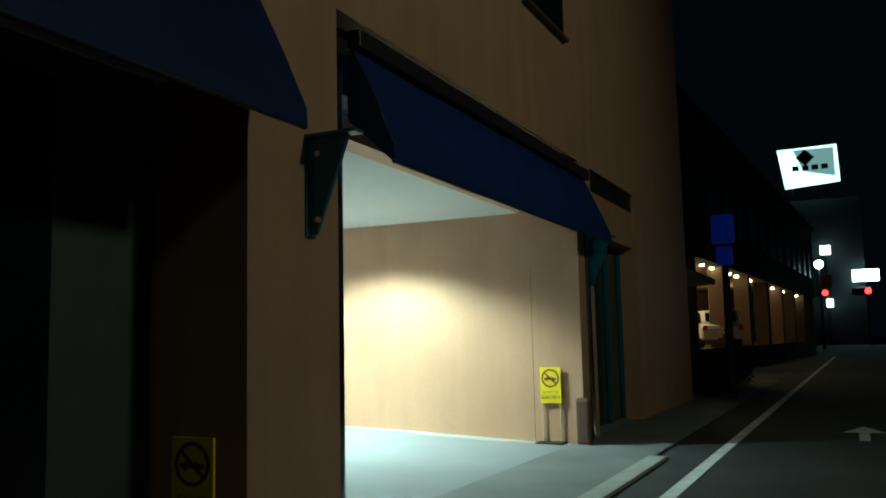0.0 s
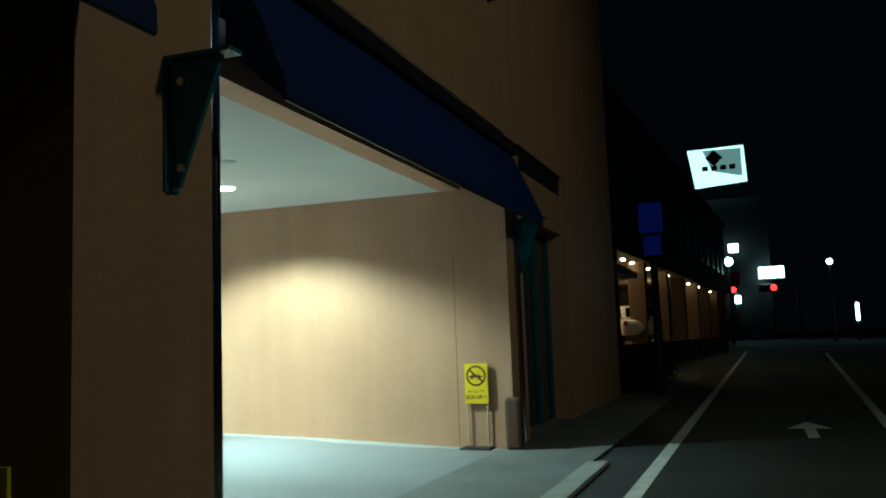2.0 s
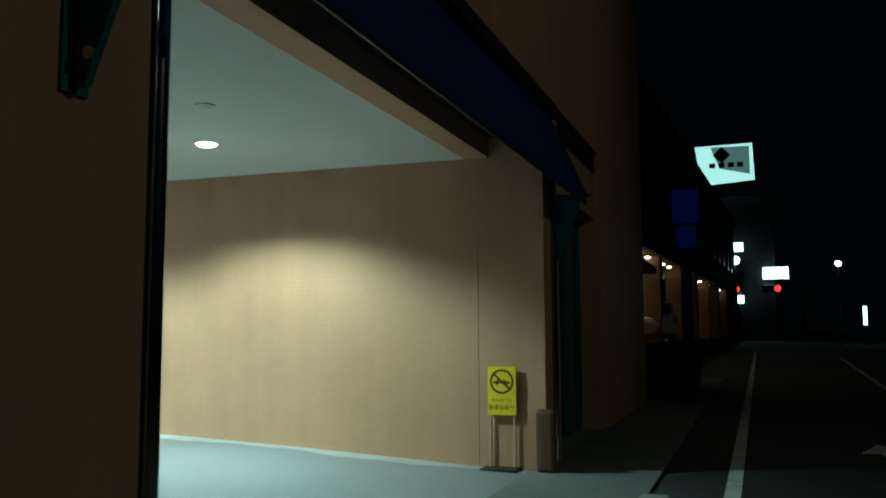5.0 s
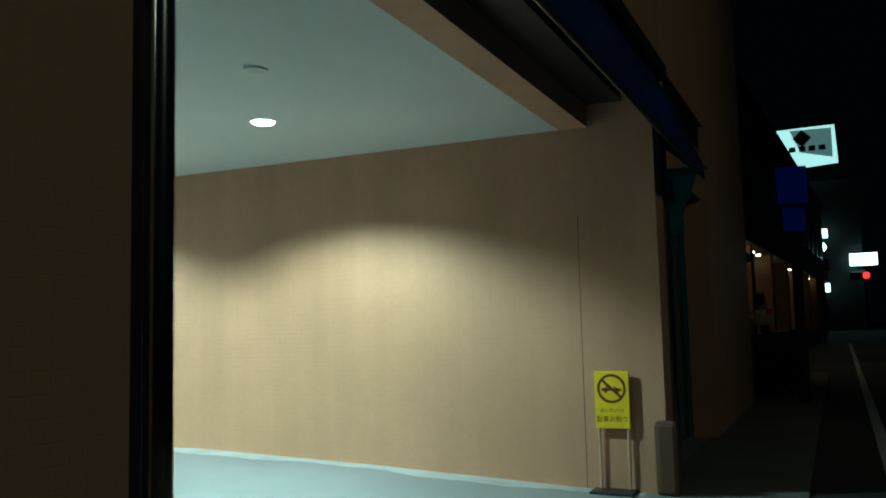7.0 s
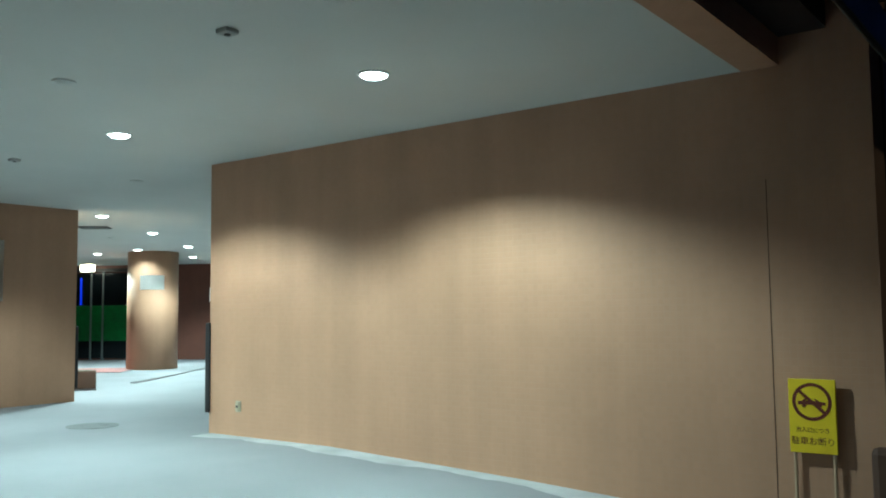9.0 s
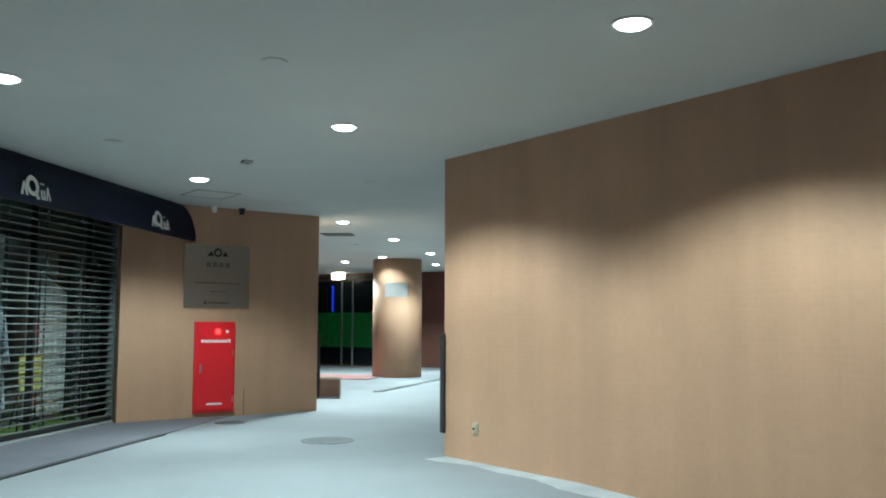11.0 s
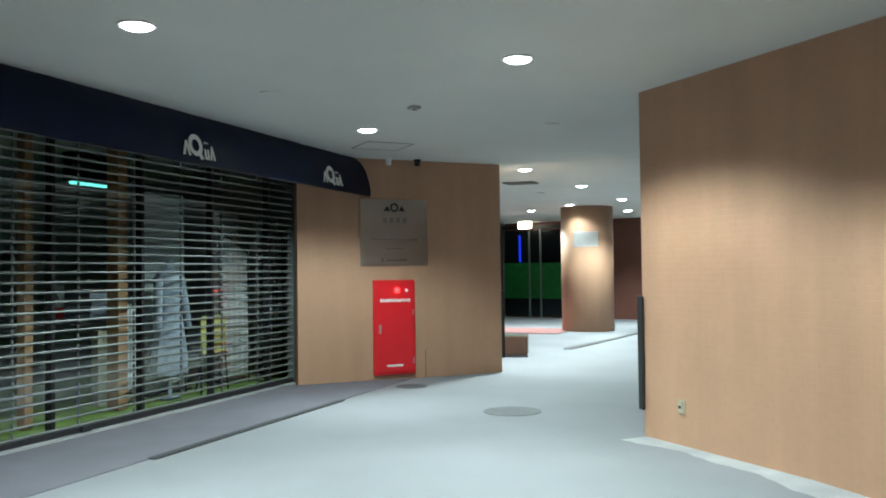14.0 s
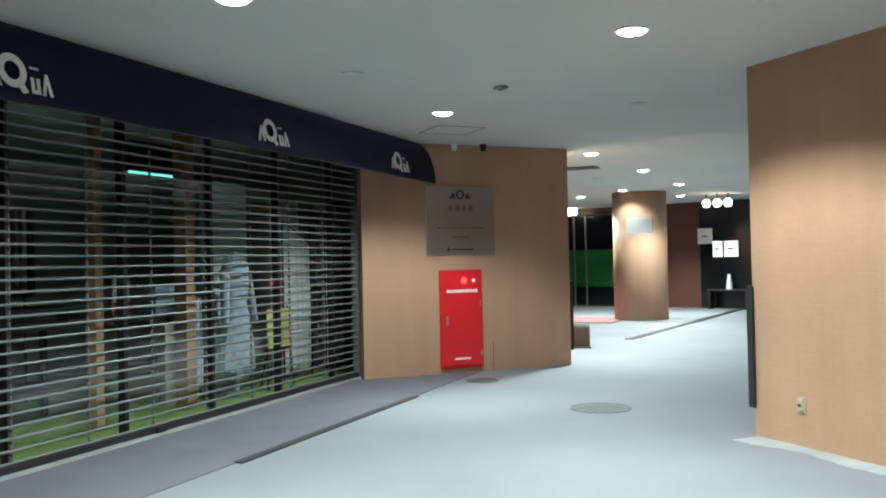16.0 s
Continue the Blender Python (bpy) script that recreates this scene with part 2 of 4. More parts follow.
def thing(name, at, label, category, group="", turn=0):
    ob = new(name)
    ob.matrix_basis = pose(*at, 0, 0, turn)
    return tagged(ob, label, category, group)


def part(name, bm, material, parent, label="", smooth=False):
    """One mesh under a thing, in the thing's own frame."""
    ob = mesh_ob(name, bm, material, smooth)
    ob.parent = parent
    return tagged(ob, label) if label else ob


def writing(name, text, size, material, parent, m, label=""):
    """Words in the built-in font, as a thin mesh under their thing."""
    cu = bpy.data.curves.new(name, "FONT")
    cu.body, cu.size, cu.extrude, cu.align_x = text, size, 0.001, "CENTER"
    tmp = new(name, cu)
    dg = bpy.context.evaluated_depsgraph_get()
    me = bpy.data.meshes.new_from_object(tmp.evaluated_get(dg))
    bpy.data.objects.remove(tmp)
    me.transform(m)
    me.materials.clear()
    me.materials.append(material)
    ob = new(name, me)
    ob.parent = parent
    return tagged(ob, label) if label else ob


# ---- large structure ----
FX = -0.28          # plane of the street front
WY = 6.5            # plane of the long tiled wall
LX = -11.95         # plane of the wall with the red cabinet
S45 = math.sqrt(0.5)


def sheet(name, rows, material, label, category):
    """A floor sheet from rows of (x, z) run from y0 to y1."""
    bm = bmesh.new()
    xs, y0, y1 = rows
    lo = [bm.verts.new((x, y0, z)) for x, z in xs]
    hi = [bm.verts.new((x, y1, z)) for x, z in xs]
    for i in range(len(xs) - 1):
        bm.faces.new((lo[i], lo[i + 1], hi[i + 1], hi[i]))
    bmesh.ops.recalc_face_normals(bm, faces=bm.faces)
    for f in bm.faces:
        if f.normal.z < 0:
            f.normal_flip()
    return struct(name, bm, material, label, category)


sheet("ground", ([(-700, -0.27), (700, -0.27)], -700, 900), ASPHALT, "dark asphalt road worn and unlit", "road")
sheet("floor", ([(-34, 0.0), (-5.2, 0.0), (-3.0, -0.09), (-1.0, -0.2), (0.0, -0.228), (0.85, -0.25)], -12.0, 26.0), CONCRETE,
      "pale concrete floor sloping gently down to the street", "floor")
# the apron's darker tone includes the passage light fading out towards the street
sheet("pavement_front", ([(FX - 0.1, -0.214), (0.0, -0.222), (0.85, -0.244)], -12.0, 26.0), APRON,
      "asphalt apron along the building, darkened for the fading passage light", "pavement")
bm = bmesh.new()
rng = random.Random(2)
for i in range(66):
    xs = [-7.0 + 6.6 * (i + q) / 66 for q in (0, 1)]
    zs = [0.004 + (0 if x < -5.2 else (-0.09 * (x + 5.2) / 2.2 if x < -3 else -0.09 - 0.11 * (x + 3) / 2 if x < -1 else -0.2 - 0.028 * (x + 1))) for x in xs]
    ws = [0.24 + 0.06 * math.sin(x * 2.3) + 0.03 * math.sin(x * 7.1) + 0.012 * math.sin(x * 23) for x in xs]
    bm.faces.new([bm.verts.new(c) for c in ((xs[0], WY - ws[0], zs[0]), (xs[1], WY - ws[1], zs[1]), (xs[1], WY, zs[1]), (xs[0], WY, zs[0]))])
bmesh.ops.remove_doubles(bm, verts=bm.verts, dist=0.001)
struct("trim_wall_foot", bm, FOOT, "pale worn cement strip at the foot of the tiled wall", "trim")
struct("wall_passage", box((-7.04, WY, -0.4), (FX + 0.06, WY + 0.35, 3.45)), TILE, "brown mosaic-tiled passage wall lit by downlights", "wall")
struct("wall_return", box((-7.04, WY + 0.35, -0.1), (-6.7, 17.0, CEIL)), TILE, "brown mosaic-tiled return wall", "wall")
struct("wall_cabinet", box((LX - 0.35, 4.75, -0.1), (LX, 7.756, CEIL)), TILE, "brown mosaic-tiled wall with fire cabinet", "wall")
struct("wall_cabinet_return", box((-16.0, 7.4, -0.1), (LX - 0.35, 7.756, CEIL)), TILE, "brown mosaic-tiled return wall", "wall")
struct("ceiling", box((-34, -12, CEIL), (-1.06, 26, CEIL + 0.2)), CEILING, "white painted soffit of the covered passage", "ceiling")
struct("trim_soffit", box((-1.06, 0.2, CEIL - 0.004), (-0.80, WY, CEIL + 0.7)), TILE, "tiled beam edge along the passage opening", "trim")
struct("shutter_box", box((-0.797, 0.2, 3.2), (FX - 0.2, WY - 0.003, 3.75)), DARK, "dark shutter housing over the passage opening", "trim")
struct("wall_jamb", box((-6.9, -0.62, -0.1), (FX - 0.5, -0.32, CEIL)), TILE, "tiled wall closing the passage", "wall")

# street front
struct("wall_front_pillar", box((FX - 0.5, -0.68, -0.4), (FX, 0.40, 3.45)), TILE, "brown mosaic-tiled front pillar", "wall")
struct("wall_front_upper", box((FX - 0.2, -14.0, 3.75), (FX, 15.6, 15.0)), TILE, "brown tiled upper storeys of the building", "wall")
for ya, yb, nm in ((-14.0, -0.68, "a"), (7.6, 13.3, "b")):
    struct("lintel_" + nm, box((FX - 0.25, ya, 3.45), (FX - 0.06, yb, 3.75)), DARK, "dark recessed band over a shop front", "trim")
struct("wall_front_corner", box((FX - 0.5, WY + 0.35, -0.4), (FX, 7.5, 3.75)), TILE, "brown tiled end of the passage wall", "wall")
struct("wall_front_mid", box((FX - 0.5, -0.68, 3.45), (FX, 0.40, 3.75)), TILE, "tiled pillar head", "wall")
struct("wall_front_over", box((FX - 0.5, 7.5, 2.8), (FX - 0.07, 10.4, 3.45)), TILE, "tiled wall over the green shop window", "wall")
struct("wall_front_far", box((FX - 0.5, 10.4, -0.4), (FX, 15.6, 3.75)), TILE, "brown tiled far end of the building", "wall")
struct("wall_side_far", box((-6.7, 15.3, -0.4), (FX - 0.5, 15.6, 15.0)), TILE, "tiled side wall of the building", "wall")
struct("wall_shop_dark", box((FX - 1.0, -14.0, -0.3), (FX - 0.8, -0.68, 3.45)), SHOPDARK, "dark recessed shop wall", "wall")
struct("wall_far_back", box((-34, -12.2, -0.3), (FX - 1.0, -12.0, 3.2)), SHOPWALL, "plain back wall", "wall")
struct("wall_west", box((-34.2, -12, -0.3), (-34, 26, 3.2)), SHOPWALL, "plain end wall", "wall")
struct("wall_north", box((-34, 26, -0.3), (-6.7, 26.2, 3.2)), SHOPWALL, "plain end wall", "wall")

# paving before the shutter, with its dark edging strip
D45 = Matrix.Translation((-12.36, 4.95, 0)) @ Matrix.Rotation(radians(-45), 4, "Z")   # x runs along the shutter, y out into the passage
bm = bmesh.new()
prism([(0.72, -0.12), (9, -0.12), (9, 1.30), (-0.70, 1.30)], 0.028, D45 @ Matrix.Translation((0, 0, -0.02)), bm)
struct("pavement", bm, MAUVE, "mauve-grey paving strip before the shop shutter", "pavement")
struct("trim_edging", box((1.5, 1.28, -0.02), (4.75, 1.36, 0.013), D45), DARKIRON, "dark drain edging in the floor", "trim")
a, b2 = Vector((-14.55, 10.54, 0)), Vector((-20.2, 18.2, 0))
m = Matrix.Translation(a) @ Matrix.Rotation(math.atan2(b2.y - a.y, b2.x - a.x), 4, "Z")
struct("trim_drain", box((0, -0.085, -0.02), ((b2 - a).length, 0.085, 0.012), m), DARK, "dark floor drain before the entrance", "trim")

# round column
bm = cyl((-18.7, 13.8, -0.1), (-18.7, 13.8, CEIL), 0.63, seg=64)
ob = struct("column", bm, TILE, "round brown mosaic-tiled column", "column")
for p in ob.data.polygons:
    p.use_smooth = abs(p.normal.z) < 0.5

# far entrance wall: dark lobby panels and glass
FW = Matrix.Translation((-25.5, 15.1, 0)) @ Matrix.Rotation(math.atan2(18.17 - 15.45, -20.0 + 24.63), 4, "Z")
struct("wall_lobby", box((0.0, 0.25, -0.1), (12, 0.5, CEIL), FW), LOBBY, "red-brown wall panel by the entrance", "wall")
struct("wall_lobby_dark", box((4.95, 0.1, 0.0), (12, 0.24, CEIL), FW), NIGHTGLASS, "dark glass screen by the entrance", "wall")

# ---- shop front behind the shutter ----
struct("wall_shop_back", box((-3.0, -4.2, -0.05), (9.5, -4.0, CEIL), D45), SHOPWALL, "plain grey back wall of the shop", "wall")
struct("floor_shop", box((-2.2, -4.0, -0.05), (9.5, -0.14, 0.03), D45), CARPET, "green carpet inside the shop", "floor")
struct("wall_shop_side", box((-2.4, -4.0, -0.05), (-2.2, -0.5, CEIL), D45), SHOPWALL, "plain side wall of the shop", "wall")
bm = bmesh.new()
bm_box(bm, (-0.2, -0.14, -0.02), (9.2, 0.06, 0.03), D45)
struct("trim_sill", bm, GUTTER, "narrow concrete sill under the shutter", "trim")
win = thing("window_1", (-12.36, 4.95, 0), "tall clear shop window in dark metal frames", "window", turn=-45)
win["kind"] = "structure"
for i, u in enumerate((-0.55, 0.5, 1.74, 2.96, 4.18, 5.4, 6.62, 7.84)):
    part("window_frame", box((u - 0.024, -0.31, 0.03), (u + 0.024, -0.23, 2.95), None, 0.004), DARK, win)
    if i < 7:
        pane = part("pane", box((u + 0.031, -0.268, 0.04), (u + (1.01 if i == 0 else 1.18), -0.262, 2.9)), GLASS, win)
        pane.visible_shadow = False

shutter = thing("roller_shutter", (-12.36, 4.95, 0), "closed grey tubular grille shutter across the shop front", "shutter", turn=-45)
SLEN = 8.9
rod_mesh = None
for k in range(33):
    z = 0.10 + k * 0.0865
    if rod_mesh is None:
        ob = part("bar", cyl((0, 0, 0), (SLEN, 0, 0), 0.0105, seg=8), GREY, shutter)
        rod_mesh = ob.data
        ob.location = (0, 0, z)
    else:
        ob = new("bar", rod_mesh)
        ob.parent = shutter
        ob.location = (0, 0, z)
link_mesh = None
for k in range(12):
    u = 0.42 + k * 0.74
    bm = bmesh.new()
    for j in range(33):
        bm_box(bm, (-0.005, -0.012, 0.08 + j * 0.0865), (0.005, 0.012, 0.145 + j * 0.0865))
    if link_mesh is None:
        ob = part("link_chain", bm, GREY, shutter)
        link_mesh = ob.data
    else:
        bm.free()
        ob = new("link_chain", link_mesh)
        ob.parent = shutter
    ob.location = (u, 0, 0)
part("bottom_rail", box((0, -0.02, 0.032), (SLEN, 0.02, 0.085), None, 0.005), DARK, shutter, "dark bottom rail")
part("guide_rail", box((0.24, -0.05, 0.0), (0.33, 0.05, 2.9), None, 0.006), GREY, shutter, "grey upright guide rail")
part("lock", box((4.0, 0.02, 0.03), (4.12, 0.05, 0.085), None, 0.006), DARK, shutter)


def cloth_panel(name, u0, u1, z0, z1, v, slant, label, material=None):
    """A hanging cloth with soft folds, on a thin rail."""
    t = thing(name, (-12.36, 4.95, 0), label, "cloth", "clothes in the window", turn=-45)
    bm = bmesh.new()
    nx, nz = 40, 14
    grid = []
    for j in range(nz + 1):
        row = []
        for i in range(nx + 1):
            f, g = i / nx, j / nz
            top = z1 - slant * f
            z = z0 + (top - z0) * g + 0.012 * math.sin(9 * f + 3) * (1 - g)
            w = 0.011 * math.sin(f * 30 + 0.7 * math.sin(4 * g)) * (1.15 - 0.6 * g)
            row.append(bm.verts.new((u0 + (u1 - u0) * f, v + w, z)))
        grid.append(row)
    for j in range(nz):
        for i in range(nx):
            bm.faces.new((grid[j][i], grid[j][i + 1], grid[j + 1][i + 1], grid[j + 1][i]))
    r = bmesh.ops.solidify(bm, geom=bm.faces[:], thickness=0.006)
    part("fabric", bm, material or CLOTH, t, smooth=True)
    part("rail", cyl((u0 - 0.04, v, z1 - slant * 0.1), (u1 + 0.04, v, z1 - slant * 1.02), 0.012, seg=10), DARK, t)
    for u in (u0 - 0.03, u1 + 0.03):
        part("stand_leg", cyl((u, v, 0.03), (u, v, z1 - slant), 0.011, seg=10), DARK, t)
    return t


cloth_panel("hanging_cloth", 0.42, 1.02, 0.16, 1.72, -0.62, -0.28, "long white cloth hung in the shop window")
cloth_panel("hanging_cloth", -0.38, 0.06, 0.16, 1.95, -0.58, -0.12, "narrow white cloth hung in the shop window")
cloth_panel("hanging_cloth", 1.55, 2.35, 0.16, 0.85, -0.78, 0.06, "low white cloth draped behind a mannequin")
cloth_panel("hanging_cloth", 2.42, 2.72, 0.2, 1.15, -0.78, 0.0, "pale grey shirt on a low rail")

for u0, u1, h in ((1.25, 2.1, 2.45), (0.05, 0.75, 2.3), (-1.0, -0.4, 2.3)):
    t = thing("display_board", (-12.36, 4.95, 0), "tall pale grey display board inside the shop", "board", "display boards", turn=-45)
    part("panel", box((u0, -1.05, 0.06), (u1, -1.0, h), None, 0.006), BOARD, t)
    part("foot", box((u0 + 0.05, -1.2, 0.03), (u1 - 0.05, -0.86, 0.058)), DARK, t)

# clothed form: one plain shape of turned sections
bm = bmesh.new()
prof = [(0.12, 0.03), (0.15, 0.06), (0.03, 0.08), (0.03, 0.3), (0.26, 0.32), (0.24, 0.6), (0.19, 0.9), (0.15, 1.05), (0.18, 1.25), (0.21, 1.42),
        (0.17, 1.5), (0.06, 1.54), (0.05, 1.62), (0.0, 1.63)]
seg = 26
rows = []
for j, (r, z) in enumerate(prof):
    rows.append([bm.verts.new((r * math.cos(6.2832 * i / seg) * (1 + (0.08 * math.sin(i * 1.9) if z < 0.7 else 0)), r * 0.62 * math.sin(6.2832 * i / seg), z)) for i in range(seg)])
for j in range(len(prof) - 1):
    for i in range(seg):
        bm.faces.new((rows[j][i], rows[j][(i + 1) % seg], rows[j + 1][(i + 1) % seg], rows[j + 1][i]))
for sx in (-1, 1):
    cyl((sx * 0.2, 0, 1.42), (sx * 0.27, 0.05, 0.85), 0.055, 0.045, 12, bm)
bmesh.ops.remove_doubles(bm, verts=bm.verts, dist=0.0005)
ob = mesh_ob("mannequin", bm, GREYCLOTH, True)
ob.matrix_basis = D45 @ pose(2.12, -0.55, 0)
tagged(ob, "headless mannequin in a grey striped shirt and long skirt", "mannequin")

posts = [(2.92, -0.6, 0.075, "pale timber post inside the shop window"), (4.15, -0.6, 0.05, "slim timber post inside the shop window"),
         (5.3, -0.6, 0.06, "timber post standing behind the shop window")]
for u, v, r, lab in posts:
    ob = mesh_ob("post", box((u - r, v - r, 0.03), (u + r, v + r, 2.98), D45, 0.008), WOOD)
    tagged(ob, lab, "post", "shop posts")

# easel with the yellow poster
ea = thing("easel", (-12.36, 4.95, 0), "small dark easel carrying a yellow poster", "easel", turn=-45)
part("poster", box((1.16, -0.47, 0.5), (1.66, -0.455, 0.95), None, 0.002), POSTER, ea, "pale yellow poster")
for k in range(3):
    part("print_bar", box((1.22, -0.454, 0.83 - k * 0.09), (1.6 - 0.08 * k, -0.4525, 0.855 - k * 0.09)), BEIGE, ea)
part("ledge", box((1.14, -0.475, 0.475), (1.68, -0.44, 0.497)), DARK, ea)
for a, b2 in (((1.2, -0.48, 0.97), (1.14, -0.44, 0.03)), ((1.62, -0.48, 0.97), (1.68, -0.44, 0.03)), ((1.41, -0.49, 0.97), (1.41, -0.72, 0.03))):
    part("leg", cyl(a, b2, 0.012, seg=8), DARK, ea)

# display table and what lies on it
ta = thing("display_table", (-12.36, 4.95, 0), "long dark display table inside the shop", "table", turn=-45)
part("tabletop", box((1.75, -1.75, 0.92), (5.6, -1.05, 0.97), None, 0.006), IRON, ta)
for u in (1.85, 3.7, 5.5):
    for v in (-1.7, -1.1):
        part("leg", box((u - 0.025, v - 0.025, 0.03), (u + 0.025, v + 0.025, 0.92)), DARK, ta)
part("shelf", box((1.8, -1.7, 0.35), (5.55, -1.1, 0.38)), DARK, ta)
su = thing("shop_notice", (-12.36, 4.95, 0), "white and red notice card standing on the table", "notice", turn=-45)
part("card", box((3.06, -1.2, 0.97), (3.3, -1.185, 1.36), None, 0.002), WHITE, su)
part("red_band", box((3.06, -1.1845, 1.0), (3.3, -1.1825, 1.12)), RED, su)
part("mark", prism([(0, 0), (0.09, 0), (0.045, 0.08)], 0.002, Matrix.Translation((3.13, -1.1825, 1.2)) @ Matrix.Rotation(radians(90), 4, "X")), IRON, su)
for u, w, h, ma, lab in ((2.55, 0.36, 0.3, GREYCLOTH, "folded grey-blue garments piled on the table"), (4.3, 0.5, 0.14, DARKCLOTH, "dark folded garments on the table"),
                         (4.95, 0.42, 0.12, GREYCLOTH, "grey folded garments on the table"), (3.72, 0.4, 0.12, DARKCLOTH, "dark folded garments on the table")):
    bm = bmesh.new()
    for k in range(4):
        bm_box(bm, (u - w / 2 + 0.01 * (k % 2), -1.5, 0.97 + k * h / 4), (u + w / 2 - 0.012 * (k % 3), -1.14, 0.97 + (k + 0.93) * h / 4), D45, 0.012)
    tagged(mesh_ob("folded_clothes", bm, ma), lab, "clothes", "folded garments")
for u in (2.3, 1.95):
    t = thing("bottle", (*(D45 @ Vector((u, -1.15, 0.97)))[:2], 0.97), "white cone-topped bottle on the table", "bottle", "bottles")
    part("body", cyl((0, 0, 0), (0, 0, 0.2), 0.055, 0.05, 16), WHITE, t, smooth=True)
    part("cap", cyl((0, 0, 0.2), (0, 0, 0.36), 0.045, 0.008, 16), CLOTH, t, smooth=True)
t = thing("cardboard_box", (-12.36, 4.95, 0), "open beige cardboard box under the table edge", "box", turn=-45)
part("body", box((2.3, -1.02, 0.03), (2.85, -0.92, 0.86), None, 0.01), BEIGE, t)
part("flap", box((2.28, -0.915, 0.62), (2.87, -0.9, 0.86), None, 0.004), BEIGE, t)
for u, h in ((6.2, 1.5), (7.0, 1.7), (3.6, 2.1)):
    t = thing("clothes_rack", (*(D45 @ Vector((u, -2.6, 0.03)))[:2], 0.03), "dark clothes rack hung with garments", "rack", "clothes racks", turn=-45)
    for x in (-0.5, 0.5):
        part("upright", cyl((x, 0, 0), (x, 0, h), 0.015, seg=8), DARK, t)
    part("rail", cyl((-0.5, 0, h), (0.5, 0, h), 0.013, seg=8), DARK, t)
    for k in range(9):
        x = -0.42 + k * 0.105
        part("garment", box((x - 0.03, -0.22, h - 0.95 + 0.06 * (k % 3)), (x + 0.03, 0.22, h - 0.03), None, 0.02), (DARKCLOTH, GREYCLOTH, BEIGE)[k % 3], t)
t = thing("shop_lamp", (*(D45 @ Vector((1.45, -2.2, 2.6)))[:2], 2.62), "dim greenish tube lamp inside the shop", "lamp", turn=-45)
part("housing", box((-0.5, -0.08, 0.02), (0.5, 0.08, 0.38)), DARK, t)
part("tube", cyl((-0.46, 0, 0.0), (0.46, 0, 0.0), 0.018, seg=10), glow("dim_tube", (0.3, 0.95, 0.8), 1.6), t)

# canvas awning over the shutter
aw = thing("shop_awning", (-12.36, 4.95, 0), "navy canvas awning with white emblems over the shutter", "awning", turn=-45)
prof = [(0.72, 2.995), (0.775, 2.94), (0.83, 2.82), (0.862, 2.68), (0.88, 2.57), (0.882, 2.49)]
bm = bmesh.new()
cols = []
N = 46
for i in range(N + 1):
    col = []
    for j, (v, z) in enumerate(prof):
        u0 = 0.60 - v
        u = u0 + (9.0 - u0) * i / N
        col.append(bm.verts.new((u, v + 0.004 * math.sin(i * 1.7 + j), z + (0.006 * math.sin(i * 0.9) if j == 5 else 0))))
    cols.append(col)
for i in range(N):
    for j in range(5):
        bm.faces.new((cols[i][j], cols[i + 1][j], cols[i + 1][j + 1], cols[i][j + 1]))
bmesh.ops.solidify(bm, geom=bm.faces[:], thickness=0.008)
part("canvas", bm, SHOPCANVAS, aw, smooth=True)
part("front_bar", cyl((-0.25, 0.868, 2.495), (9.0, 0.868, 2.495), 0.014, seg=10), DARK, aw)
part("wall_box", box((0.15, 0.02, 2.86), (9.0, 0.14, 2.99)), DARK, aw)
for u in (0.2, 2.4, 4.6, 6.8):
    part("arm", cyl((u, 0.1, 2.9), (u, 0.85, 2.5), 0.012, seg=8), DARK, aw)
for u in (6.3, 3.55, 0.86):
    e = Matrix.Translation((u, 0.886, 2.645)) @ Matrix(((-1, 0, 0, 0), (0, -0.16, 0.987, 0), (0, 0.987, 0.16, 0), (0, 0, 0, 1)))
    part("emblem_ring", ring(0.105, 0.058, 0.004, e @ Matrix.Translation((-0.03, 0.02, 0))), WHITE, aw, "white printed ring")
    part("emblem_stroke", prism([(-0.01, -0.05), (0.03, -0.03), (0.075, -0.1), (0.03, -0.115)], 0.0055, e), WHITE, aw)
    part("emblem_stroke", prism([(-0.235, -0.09), (-0.2, -0.09), (-0.155, 0.05), (-0.18, 0.05)], 0.004, e), WHITE, aw)
    part("emblem_stroke", prism([(-0.15, -0.09), (-0.115, -0.09), (-0.155, 0.05), (-0.18, 0.05)], 0.004, e), WHITE, aw)
    part("emblem_stroke", prism([(0.1, -0.1), (0.17, -0.1), (0.17, 0.0), (0.145, 0.0), (0.145, -0.075), (0.125, -0.075), (0.125, 0.0), (0.1, 0.0)], 0.004, e), WHITE, aw)
    part("emblem_stroke", prism([(0.18, -0.1), (0.205, -0.1), (0.225, -0.02), (0.24, -0.1), (0.265, -0.1), (0.235, 0.04), (0.215, 0.04)], 0.004, e), WHITE, aw)
    part("emblem_bar", box((0.1, 0.055, 0), (0.17, 0.07, 0.004), e), WHITE, aw)

# ---- wall with the fire cabinet ----
# local frame: x runs along the wall (world y), y up, z out of the wall
LW = Matrix(((0, 0, 1, LX), (1, 0, 0, 0), (0, 1, 0, 0), (0, 0, 0, 1)))
fc = thing("fire_cabinet", (LX, 6.085, 0.01), "red enamelled fire hydrant cabinet set against the tiled wall", "cabinet")
FC = Matrix(((0, 0, 1, 0), (1, 0, 0, 0), (0, 1, 0, 0), (0, 0, 0, 1)))
part("body", box((-0.30, 0.06, 0.0), (0.30, 1.34, 0.045), FC, 0.006), RED, fc)
door = part("door", box((-0.275, 0.10, 0.046), (0.275, 1.06, 0.062), FC, 0.004), RED, fc)
